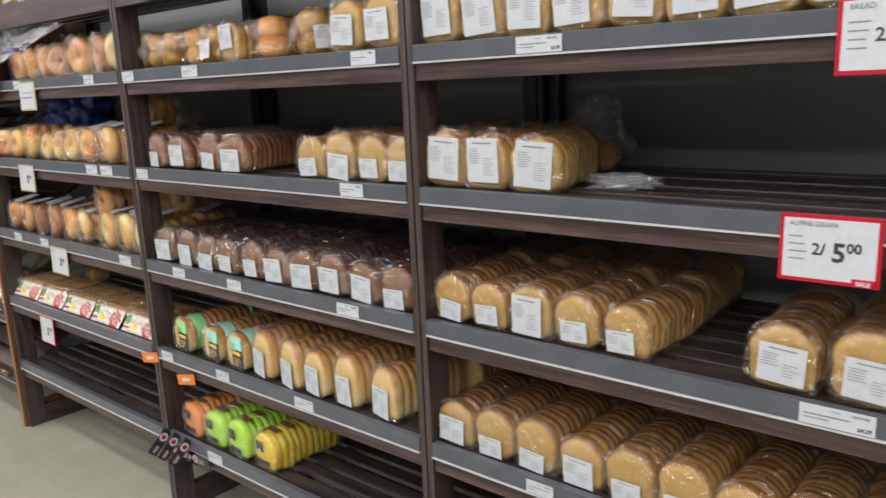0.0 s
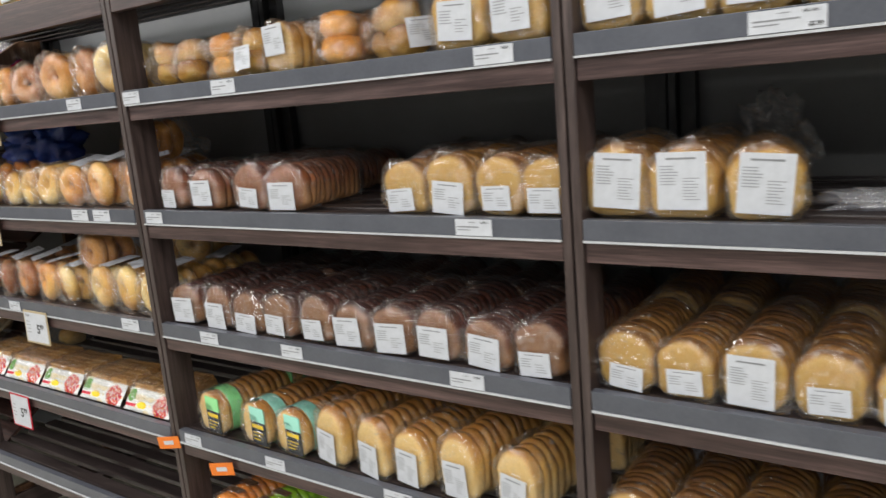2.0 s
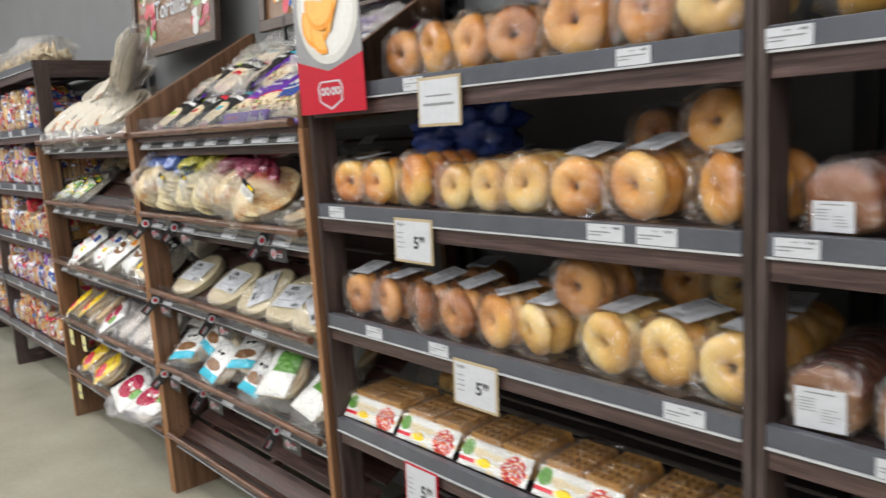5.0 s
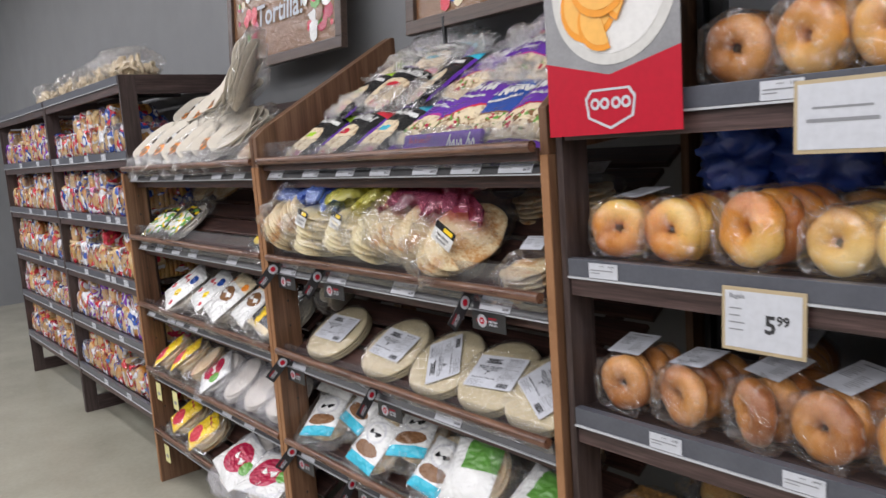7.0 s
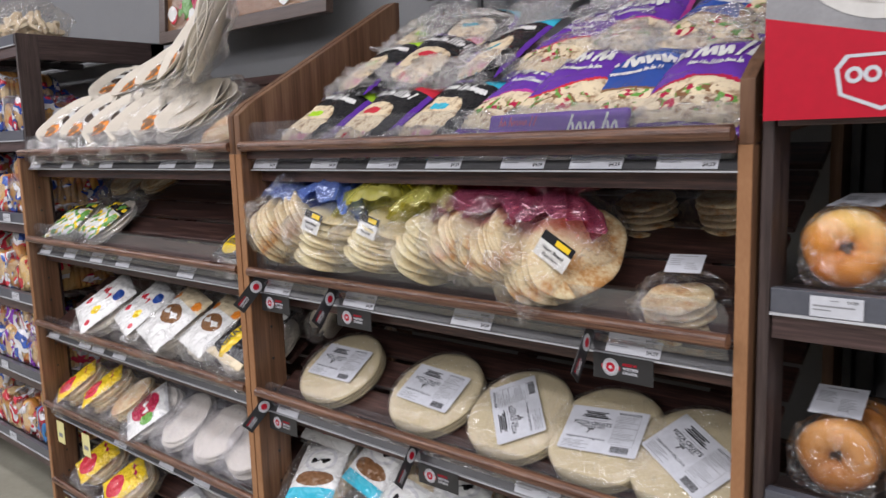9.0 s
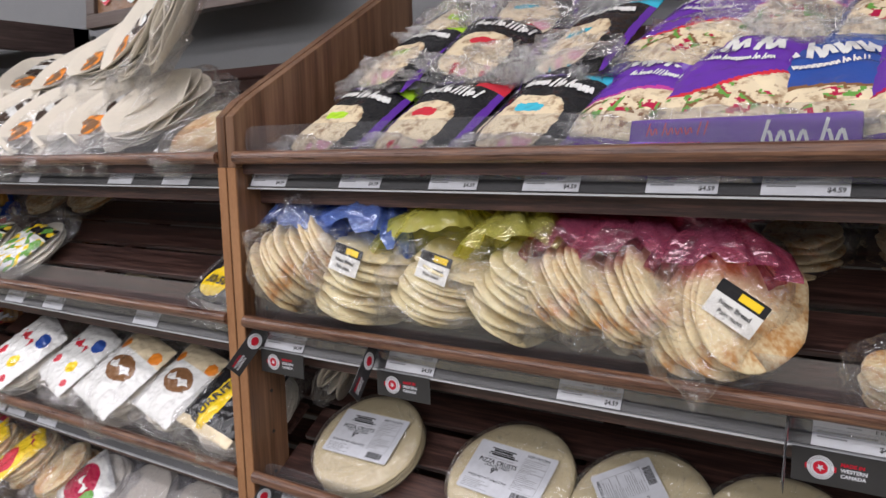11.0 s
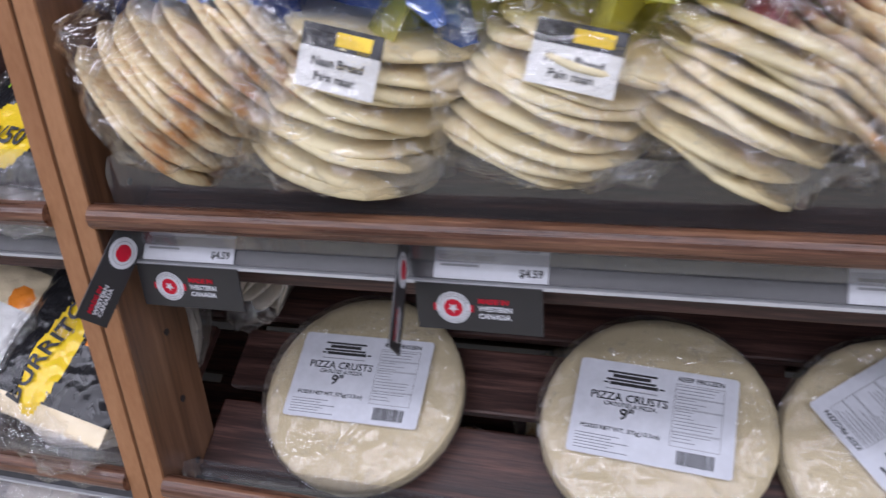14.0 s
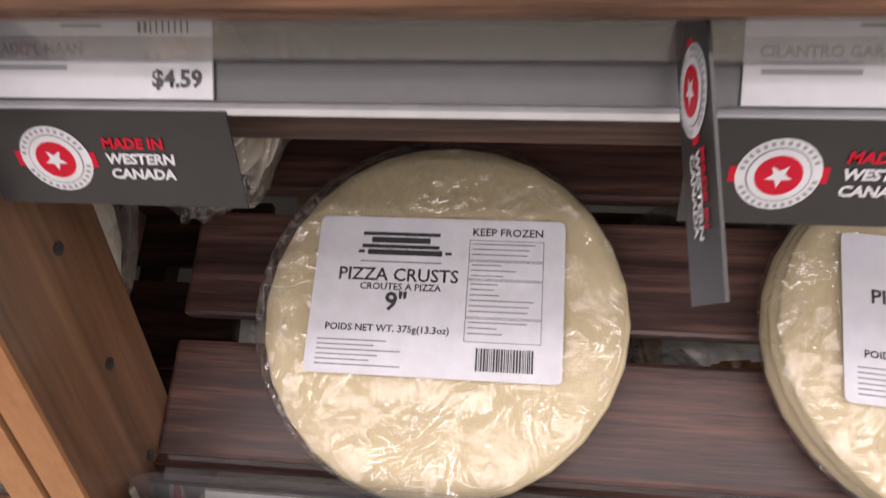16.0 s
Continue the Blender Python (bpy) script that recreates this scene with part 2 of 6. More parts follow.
# ---- large structure ----
X0, X1, Y0, Y1 = -13.0, 4.5, -6.5, 1.97
tagged(part("floor", box((X0, Y0, -0.1), (X1, Y1, 0)), CONCRETE), "polished beige-grey concrete floor", "floor", kind="structure")
tagged(part("ceiling", box((X0, Y0, CEIL), (X1, Y1, CEIL + 0.1)), CEILING), "plain white store ceiling", "ceiling", kind="structure")
tagged(part("wall_north", box((X0, Y1, -0.1), (X1, Y1 + 0.12, CEIL + 0.1)), WALL), "grey painted wall behind the racks", "wall", kind="structure")
tagged(part("wall_south", box((X0, Y0 - 0.12, -0.1), (X1, Y0, CEIL + 0.1)), WALL), "grey painted store wall", "wall", kind="structure")
tagged(part("wall_west", box((X0 - 0.12, Y0 - 0.12, -0.1), (X0, Y1 + 0.12, CEIL + 0.1)), WALL), "grey painted store wall", "wall", kind="structure")
tagged(part("wall_east", box((X1, Y0 - 0.12, -0.1), (X1 + 0.12, Y1 + 0.12, CEIL + 0.1)), WALL), "grey painted store wall", "wall", kind="structure")
fixture = thing("ceiling_light", pose(LAMP_SPOTS[0], LAMP_ROWS[0], CEIL), "long white fluorescent strip light under the ceiling", "ceiling light", "ceiling lights")
part("housing", box((-4.32, -0.18, -0.11), (4.32, 0.18, 0.0), 0.004), WHITE, fixture)
for lamp_y in LAMP_ROWS:
    for lamp_x in LAMP_SPOTS:
        if (lamp_x, lamp_y) != (LAMP_SPOTS[0], LAMP_ROWS[0]):
            copy_thing(fixture, pose(lamp_x, lamp_y, CEIL))

# ---- racks ----
FRONT = 1.32


def price_label_mesh(w, h, seed, words="", name=""):
    rnd = random.Random(seed)
    bm = bmesh.new()
    add_box(bm, (-w / 2, -0.0012, 0), (w / 2, 0, h), 0, 0)
    y = -0.0016
    if name:
        text_into(bm, name, -w * 0.45, h * 0.5, h * 0.17, 2, y, "LEFT", 0.0001)
    else:
        add_quad(bm, -w * 0.44, -w * 0.44 + w * rnd.uniform(0.55, 0.8), h * 0.5, h * 0.58, y, 2)
    add_quad(bm, -w * 0.44, -w * 0.1, h * 0.32, h * 0.38, y, 2)
    add_quad(bm, -w * 0.12, w * 0.05, h * 0.8, h * 0.84, y, 2)
    for k in range(9):
        x = w * (0.2 + 0.025 * k)
        add_quad(bm, x, x + w * rnd.choice((0.007, 0.013)), h * 0.74, h * 0.88, y, 1)
    if words:
        text_into(bm, words, w * 0.46, h * 0.14, h * 0.27, 1, y, "RIGHT", 0.0003)
    me = bpy.data.meshes.new("price_label")
    bm.to_mesh(me)
    bm.free()
    for m in (PAPER, INK, GREY_INK):
        me.materials.append(m)
    return me


LABELS = [price_label_mesh(0.082, 0.032, 1), price_label_mesh(0.07, 0.03, 2), price_label_mesh(0.105, 0.032, 3, "$3.99"), price_label_mesh(0.115, 0.035, 4, "$4.59")]
LEVELS = (1.885, 1.60, 1.285, 0.968, 0.652, 0.335)


def dark_rack(x0, x1, tags, label, top=2.02, railed=False):
    """Dark slatted store rack between two sides; tags: for each level the places of its price labels."""
    rack = thing("shelf_rack", pose(x0, FRONT, 0), label, "shelf rack", "dark bread racks")
    w = x1 - x0
    for x in (0.0, w - 0.02):
        part("front_post", box((x + 0.0015, -0.002, 0), (x + 0.0185, 0.075, top), 0.0015), ESPRESSO_Z, rack)
        part("back_post", box((x + 0.0015, 0.52, 0), (x + 0.0185, 0.58, top), 0.0015), POST, rack)
        part("foot", box((x + 0.0015, 0.075, 0), (x + 0.0185, 0.52, 0.09), 0.0015), ESPRESSO_Y, rack)
        if railed:
            part("top_rail", box((x + 0.0015, 0.075, top - 0.09), (x + 0.0185, 0.58, top), 0.0015), ESPRESSO_Y, rack)
    for x in (0.02, w - 0.06):
        part("standard", box((x, 0.545, 0.0), (x + 0.035, 0.575, top - 0.02), 0.001), POST, rack, "black steel upright")
    part("back_panel", box((0.0, 0.59, 0.06), (w, 0.604, 1.93 if railed else 1.69)), BACK, rack, "charcoal back panel")
    slat = None
    for z, spots in zip((1.945,) + LEVELS[1:] if railed else LEVELS, tags):
        if z == LEVELS[0] and not railed:
            shelf = part("shelf", box((0.021, -0.001, z - 0.085), (w - 0.021, 0.021, z + 0.003), 0.0015), ESPRESSO_X, rack, "plain dark top board")
            for k in range(8):
                part("slat", box((0.021, 0.03 + 0.069 * k, z - 0.018), (w - 0.021, 0.076 + 0.069 * k, z - 0.002), 0.003), SLAT, shelf)
            continue
        shelf = part("shelf", box((0.021, 0.003, z - 0.075), (w - 0.021, 0.021, z - 0.032), 0.0015), ESPRESSO_X, rack)
        bm = box((0.0205, -0.004, z - 0.033), (w - 0.0205, 0.016, z + 0.003), 0.0012)
        part("price_strip", bm, STRIP, shelf, "grey price strip")
        part("strip_lip", box((0.0205, -0.007, z - 0.0375), (w - 0.0205, 0.0, z - 0.0335)), STRIP_LIP, shelf)
        for k in range(8):
            y = 0.03 + 0.069 * k
            if slat is None:
                slat = part("slat", box((0.021, 0, -0.016), (w - 0.021, 0.046, 0.0), 0.003), SLAT, shelf)
                slat.location = (0, y, z - 0.002)
            else:
                share("slat", slat.data, shelf, pose(0, y, z - 0.002 + 0.003 * (k % 2)))
        part("brace", box((w * 0.5 - 0.02, 0.02, z - 0.045), (w * 0.5 + 0.02, 0.56, z - 0.019)), SLAT, shelf)
        for j, (x, kind) in enumerate(spots):
            share("price_label", LABELS[kind], shelf, pose(x - x0, -0.0052, z - 0.032))
    return rack


dark_rack(-1.335, -0.055, ((), ((-0.985, 2),), (), ((-0.42, 3),), ((-1.0, 1),), ()), "dark wood slatted bread rack with grey price strips")
dark_rack(-2.612, -1.337, ((), ((-2.56, 1), (-2.2, 0), (-1.47, 0)), ((-2.545, 1), (-1.54, 0)), ((-2.39, 1), (-2.085, 1), (-1.585, 0)), ((-2.53, 1), (-2.2, 1), (-1.80, 0)), ((-2.3, 0),)), "dark wood slatted bread rack with grey price strips")
dark_rack(-3.901, -2.614, ((), ((-3.43, 1), (-2.83, 1)), ((-3.79, 1), (-2.90, 0), (-2.79, 0)), ((-3.66, 1), (-3.4, 1), (-2.74, 0)), (), ()), "dark wood slatted bagel rack with grey price strips")

# ---- brown sloping racks ----
XD, XE, XF, XG = -5.165, -6.535, -7.98, -9.40
BROWN = (1.535, 1.222, 0.906, 0.592, 0.285)
SLOPE = 33.0
SHELF_Y = 1.297
DOWN = 0.060
LABELS_D = [price_label_mesh(0.085, 0.034, 11), price_label_mesh(0.1, 0.034, 12, "$4.59"), price_label_mesh(0.1, 0.034, 13, "$4.59", "TRADIT'L NAAN"), price_label_mesh(0.1, 0.034, 14, "$4.59", "CILANTRO GARLIC"), price_label_mesh(0.09, 0.034, 15, "$4.59", "PROTEIN UP WRAP"), price_label_mesh(0.09, 0.034, 16, "$4.59", "MULTIGRAIN WRAP"), price_label_mesh(0.095, 0.034, 17, "$4.59", "ORIGINAL WRAP"), price_label_mesh(0.1, 0.034, 18, "$4.59", "FLATBREAD RUSTIC")]


def on_slope(x, level, s, rx=0, ry=0, rz=0, lift=0.0):
    """A pose on a sloping shelf, s metres up the slope from its rail."""
    a = 28.0 if level == 0 else SLOPE
    base = pose(x, SHELF_Y, BROWN[level] - DOWN, a, 0, 0)
    return base @ pose(0, s, lift, rx, ry, rz)


def fence_bm(w, tall):
    """Bent clear sheet: a lip at the front and a base that lies on the slats, with rounded corners."""
    bm = bmesh.new()
    a = radians(SLOPE)
    r = 0.022
    cols = [0.0, 0.0064, r, w - r, w - 0.0064, w]
    inset = [r, 0.0064, 0.0, 0.0, 0.0064, r]
    rows = []
    for k, (x, d) in enumerate(zip(cols, inset)):
        back = 0.12 - d
        top = tall - d
        rows.append([bm.verts.new((x, back * math.cos(a), back * math.sin(a) + 0.001)), bm.verts.new((x, 0.004, 0.003)), bm.verts.new((x, 0.0, 0.006)), bm.verts.new((x, -0.006, top))])
    for p, q in zip(rows, rows[1:]):
        for i in range(3):
            bm.faces.new((p[i], p[i + 1], q[i + 1], q[i]))
    bmesh.ops.solidify(bm, geom=bm.faces[:], thickness=0.0025)
    return bm


def rail_bm(w):
    pts = [(0.0122 * math.cos(k * math.pi / 8), 0.0122 * math.sin(k * math.pi / 8)) for k in range(16)]
    return prism(pts, w, "x")


SIDE = 0.022


def brown_rack(x0, x1, tags, label, left_top, fences=(0, 1, 2, 3)):
    rack = thing("shelf_rack", pose(x0, 0, 0), label, "shelf rack", "brown flatbread racks")
    w = x1 - x0
    for side, x in (("left", 0.001), ("right", w - 0.023)):
        nose = 1.302 if side == "right" and x0 == XD else 1.278
        post = part("front_post", box((x, nose, 0), (x + SIDE, 1.375, 1.5), 0.002), WALNUT_Z, rack)
        part("edge_band", box((x + 0.0005, nose - 0.0025, 0.002), (x + SIDE - 0.0005, nose + 0.001, 1.5)), EDGE, post)
        for k in range(15):
            hole = prism([(0.004 * math.cos(q), 0.004 * math.sin(q)) for q in np.linspace(0, 6.28, 9)[:-1]], 0.0015, "x")
            inner = x + SIDE - 0.0005 if side == "left" else x - 0.0005
            part("peg_hole", hole, POST, post).location = (inner, 1.335, 0.2 + 0.085 * k)
        part("back_post", box((x, 1.80, 0), (x + SIDE, 1.87, 1.6), 0.002), WALNUT_Z, rack)
        part("foot", box((x, 1.375, 0), (x + SIDE, 1.56, 0.11), 0.002), WALNUT_Z, rack)
        top = left_top if side == "left" else 1.625
        if top:
            part("gable", prism([(nose, 1.5), (1.865, 1.55), (1.865, top + 0.3), (1.848, top + 0.3), (nose + 0.038, top), (nose, top - 0.03)], SIDE, "x", 0.0015, x), WALNUT_Z, rack)
    slat = rail = fence = None
    inner = w - 0.047
    for level, (z, spots) in enumerate(zip(BROWN, tags)):
        a = 28.0 if level == 0 else SLOPE
        shelf = part("shelf", box((0.0235, 1.335, z - 0.105), (w - 0.0235, 1.35, z - 0.035), 0.001), MAHOGANY, rack)
        if rail is None:
            rail = part("rail", rail_bm(inner), WALNUT_X, shelf, "rounded walnut front rail")
            rail.location = (0.0235, 1.279, z - 0.0165)
        else:
            share("rail", rail.data, shelf, pose(0.0235, 1.279, z - 0.0165))
        part("price_strip", prism([(1.310, z - 0.073), (1.306, z - 0.072), (1.324, z - 0.041), (1.328, z - 0.042)], inner, "x", 0, 0.0235), STRIP_D, shelf, "charcoal price strip")
        part("strip_lip", box((0.0235, 1.303, z - 0.0765), (w - 0.0235, 1.310, z - 0.0735)), STRIP_LIP, shelf)
        if level == 0:
            part("nose_board", box((0.0235, 1.294, z - 0.047), (w - 0.0235, 1.301, z - 0.02)), MAHOGANY, shelf)
        for k in range(6):
            m = pose(0.0235, SHELF_Y, z - DOWN, a) @ pose(0, 0.052 + 0.096 * k, -0.014)
            if slat is None:
                slat = part("slat", box((0, 0, 0), (inner, 0.078, 0.014), 0.003), MAHOGANY, shelf)
                slat.matrix_basis = m
            else:
                share("slat", slat.data, shelf, m)
        for x in (0.12, w / 2, w - 0.17):
            bearer = part("bearer", box((0, 0.075, -0.045), (0.03, 0.56, -0.0145)), MAHOGANY, shelf)
            bearer.matrix_basis = pose(x, SHELF_Y, z - DOWN, a)
        if level in fences:
            at = pose(0.031, SHELF_Y + 0.006, z - DOWN + 0.001)
            if fence is None or level == 2:
                fence = part("clear_fence", fence_bm(w - 0.062, 0.1 if level < 2 else 0.07), ACRYLIC, shelf, "clear acrylic shelf lip")
                fence.matrix_basis = at
            else:
                share("clear_fence", fence.data, shelf, at)
        for x, kind in spots:
            share("price_label", LABELS_D[kind], shelf, pose(x - x0, 1.3055, z - 0.0712, -30.1))
    return rack


brown_rack(XD, -3.905, ((( -5.09, 4), (-4.87, 4), (-4.68, 4), (-4.51, 5), (-4.32, 6), (-4.17, 7), (-4.01, 1)), ((-5.072, 2), (-4.775, 3), (-4.45, 1), (-4.1, 1)), ((-5.06, 0), (-4.3, 1)), ((-5.06, 0), (-4.6, 0), (-4.2, 0)), ()), "walnut-brown rack with sloping slatted shelves of flatbread", 1.625)
brown_rack(XE, XD - 0.002, (((-6.46, 0), (-6.2, 0), (-5.92, 0), (-5.55, 0), (-5.36, 0)), ((-6.45, 0), (-6.25, 0), (-6.05, 0), (-5.87, 0), (-5.5, 0)), ((-6.45, 0), (-6.2, 0), (-6.1, 0), (-5.95, 0)), ((-6.0, 0), (-5.7, 0), (-5.5, 0)), ()), "walnut-brown rack with sloping slatted shelves of tortillas", None, (0, 1, 2, 3, 4))
dark_rack(XF, XE - 0.002, ((), ((-7.8, 1), (-7.5, 1), (-7.2, 1), (-6.9, 1)), ((-7.7, 1), (-7.3, 1), (-6.95, 1), (-6.8, 1)), ((-7.5, 1), (-7.1, 1), (-7.0, 1), (-6.8, 1)), ((-7.5, 1), (-7.0, 1)), ((-7.4, 1), (-7.0, 1))), "dark brown slatted rack filled with bagged breads", 1.95, True)
dark_rack(XG, XF - 0.002, ((), ((-8.8, 1), (-8.3, 1)), ((-8.7, 1), (-8.3, 1)), ((-8.6, 1), (-8.2, 1)), ((-8.5, 1),), ((-8.4, 1),)), "dark brown slatted rack filled with bagged breads", 1.95, True)


# ---- food materials ----
def crust(name, pale, gold, brown, rough=0.5, heel=None):
    """Baked crust: paler at the foot, browner on the crown, mottled; heel: the colour of the end slice."""
    m, t, b = mat(name, rough, 0, 0.35)
    tc = t.nodes.new("ShaderNodeTexCoord")
    sep = t.nodes.new("ShaderNodeSeparateXYZ")
    t.links.new(tc.outputs["Generated"], sep.inputs[0])
    oi = t.nodes.new("ShaderNodeObjectInfo")
    n1 = noise_of(t, tc.outputs["Object"], 26.0, 5.0)
    n2 = noise_of(t, tc.outputs["Object"], 170.0, 3.0)
    mix = node(t, "ShaderNodeMath", op="MULTIPLY_ADD")
    t.links.new(n1, mix.inputs[0])
    mix.inputs[1].default_value = 0.7
    t.links.new(sep.outputs[2], mix.inputs[2])
    mix2 = node(t, "ShaderNodeMath", op="MULTIPLY_ADD")
    t.links.new(oi.outputs["Random"], mix2.inputs[0])
    mix2.inputs[1].default_value = 0.22
    t.links.new(mix.outputs[0], mix2.inputs[2])
    mix3 = node(t, "ShaderNodeMath", op="MULTIPLY_ADD")
    t.links.new(n2, mix3.inputs[0])
    mix3.inputs[1].default_value = 0.18
    t.links.new(mix2.outputs[0], mix3.inputs[2])
    half = node(t, "ShaderNodeMath", op="MULTIPLY")
    half.inputs[1].default_value = 0.5
    t.links.new(mix3.outputs[0], half.inputs[0])
    r = ramp(t, half.outputs[0], [(0.30, pale), (0.52, gold), (0.76, brown)])
    colour = r.outputs[0]
    if heel:
        end = t.nodes.new("ShaderNodeMapRange")
        end.inputs["From Min"].default_value, end.inputs["From Max"].default_value = 0.014, 0.04
        end.inputs["To Min"].default_value, end.inputs["To Max"].default_value = 1.0, 0.0
        t.links.new(sep.outputs[1], end.inputs["Value"])
        face = ramp(t, n1, [(0.35, heel), (0.72, tuple(0.5 * (p + q) for p, q in zip(heel, gold)))])
        mx = node(t, "ShaderNodeMix", blend="MIX")
        t.links.new(end.outputs["Result"], mx.inputs[0])
        t.links.new(r.outputs[0], mx.inputs[6])
        t.links.new(face.outputs[0], mx.inputs[7])
        colour = mx.outputs[2]
    t.links.new(colour, b.inputs["Base Color"])
    bump(t, b, mix3.outputs[0], 0.35, 0.004)
    return m


def printed(name, colour, wrinkle=0.35, rough=0.2):
    """Printed plastic wrapper with soft wrinkles."""
    m, t, b = mat(name, rough)
    vec = coords(t, "Object")
    n1, n2 = noise_of(t, vec, 30.0), noise_of(t, vec, 9.0, 2.0)
    r = ramp(t, n2, [(0.3, tuple(0.85 * c for c in colour)), (0.7, colour)])
    t.links.new(r.outputs[0], b.inputs["Base Color"])
    bump(t, b, n1, wrinkle, 0.012)
    return m


WHITE_CRUST = crust("golden_crust", (0.70, 0.47, 0.15), (0.55, 0.30, 0.056), (0.27, 0.115, 0.02), heel=(0.55, 0.345, 0.09))
TAN_CRUST = crust("tan_crust", (0.68, 0.44, 0.13), (0.48, 0.245, 0.045), (0.20, 0.08, 0.014), heel=(0.50, 0.315, 0.08))
BATCH = crust("batch_crust", (0.80, 0.61, 0.30), (0.68, 0.40, 0.105), (0.40, 0.165, 0.026), heel=(0.72, 0.51, 0.205))
BROWN_CRUST = crust("brown_crust", (0.50, 0.25, 0.09), (0.26, 0.085, 0.03), (0.085, 0.024, 0.009), heel=(0.24, 0.095, 0.036))
RYE = crust("dark_rye_crust", (0.5, 0.26, 0.11), (0.15, 0.044, 0.019), (0.045, 0.012, 0.007), heel=(0.25, 0.12, 0.05))
BAGEL = crust("bagel_crust", (0.79, 0.47, 0.147), (0.71, 0.34, 0.068), (0.47, 0.18, 0.031), 0.3)
BAGEL_BROWN = crust("brown_bagel_crust", (0.64, 0.31, 0.089), (0.50, 0.21, 0.044), (0.28, 0.09, 0.020), 0.28)
BAGEL_CHEESE = crust("cheese_bagel_crust", (0.79, 0.51, 0.122), (0.74, 0.31, 0.03), (0.46, 0.14, 0.02), 0.3)
BAGEL_PALE = crust("pale_bagel_crust", (0.80, 0.61, 0.269), (0.75, 0.47, 0.130), (0.54, 0.27, 0.058), 0.3)
NAAN = mottled("naan_bread", (0.72, 0.605, 0.37), (0.50, 0.25, 0.08), 19.0, 0.55, 0.4, 0.3, lo=0.6, hi=0.84)
NAAN_PALE = mottled("pale_naan", (0.74, 0.66, 0.42), (0.68, 0.52, 0.25), 13.0, 0.6, 0.3, 0.3, lo=0.58, hi=0.9)
DOUGH = mottled("pizza_dough", (0.52, 0.445, 0.28), (0.58, 0.50, 0.325), 6.0, 0.6, 0.1, 0.3)
TORTILLA = mottled("white_tortilla", (0.60, 0.56, 0.48), (0.68, 0.62, 0.52), 14.0, 0.6, 0.15, 0.3)
WAFFLE = mottled("waffle_brown", (0.33, 0.155, 0.038), (0.58, 0.33, 0.10), 24.0, 0.5, 0.3)
FLATBREAD = mottled("speckled_flatbread", (0.70, 0.59, 0.40), (0.30, 0.19, 0.10), 46.0, 0.45, 0.2, lo=0.66, hi=0.84)
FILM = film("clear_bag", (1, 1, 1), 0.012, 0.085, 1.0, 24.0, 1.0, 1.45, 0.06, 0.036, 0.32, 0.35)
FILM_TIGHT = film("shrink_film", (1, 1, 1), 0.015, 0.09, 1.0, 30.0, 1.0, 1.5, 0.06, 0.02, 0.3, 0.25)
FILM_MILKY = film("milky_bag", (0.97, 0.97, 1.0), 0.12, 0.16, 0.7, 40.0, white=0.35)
BLUE_FILM = film("blue_bag", (0.22, 0.36, 0.92), 0.5, 0.15, 0.7, 40.0)
NAVY_FILM = film("navy_bag", (0.05, 0.13, 0.62), 0.7, 0.15, 0.7, 40.0)
YELLOW_FILM = film("yellow_bag", (0.92, 0.88, 0.2), 0.42, 0.15, 0.7, 40.0)
PINK_FILM = film("rose_bag", (0.66, 0.14, 0.26), 0.34, 0.15, 0.7, 40.0)
P = {k: printed("print_" + k, c) for k, c in dict(black=(0.018, 0.018, 0.02), white=(0.78, 0.78, 0.76), purple=(0.13, 0.035, 0.36), blue=(0.03, 0.08, 0.34), red=(0.60, 0.03, 0.05), green=(0.13, 0.34, 0.06), lime=(0.45, 0.78, 0.03), orange=(0.85, 0.27, 0.03), yellow=(0.88, 0.62, 0.02), mint=(0.35, 0.74, 0.60), apple=(0.30, 0.75, 0.30), cyan=(0.05, 0.50, 0.68), cream=(0.80, 0.68, 0.46), crimson=(0.42, 0.015, 0.06), brown=(0.22, 0.11, 0.05), silver=(0.62, 0.62, 0.64), pink=(0.75, 0.35, 0.45), magenta=(0.5, 0.05, 0.3), espresso=(0.05, 0.03, 0.022), violet=(0.28, 0.16, 0.62)).items()}


# ---- food shapes ----
def ring_mesh(rings, close=True):
    """Rings of equal count, joined to a skin and capped."""
    bm = bmesh.new()
    made = [[bm.verts.new(p) for p in r] for r in rings]
    n = len(made[0])
    for a, b in zip(made, made[1:]):
        for i in range(n):
            bm.faces.new((a[i], a[(i + 1) % n], b[(i + 1) % n], b[i]))
    if close:
        bm.faces.new(made[0][::-1])
        bm.faces.new(made[-1])
    bmesh.ops.recalc_face_normals(bm, faces=bm.faces)
    for f in bm.faces:
        f.smooth = True
    return bm


def loaf_ring(w, h, y, scale, dome, seed, amp=0.0, count=26):
    pts = []
    for k in range(count):
        q = 2 * math.pi * k / count
        c, s = math.cos(q), math.sin(q)
        x = math.copysign(abs(c) ** (0.5 if s < 0 else 0.92), c) * w / 2 * (1.0 + (0.06 * dome if s > 0.2 else 0.0))
        z = math.copysign(abs(s) ** (0.42 if s < 0 else 0.95), s) * h / 2
        n = amp * noise.noise(Vector((x * 30 + seed * 7.3, y * 25, z * 30))) if amp else 0.0
        pts.append((x * (scale + n), y, h / 2 + z * (scale + n) + (scale - 1) * h * 0.0))
    return pts


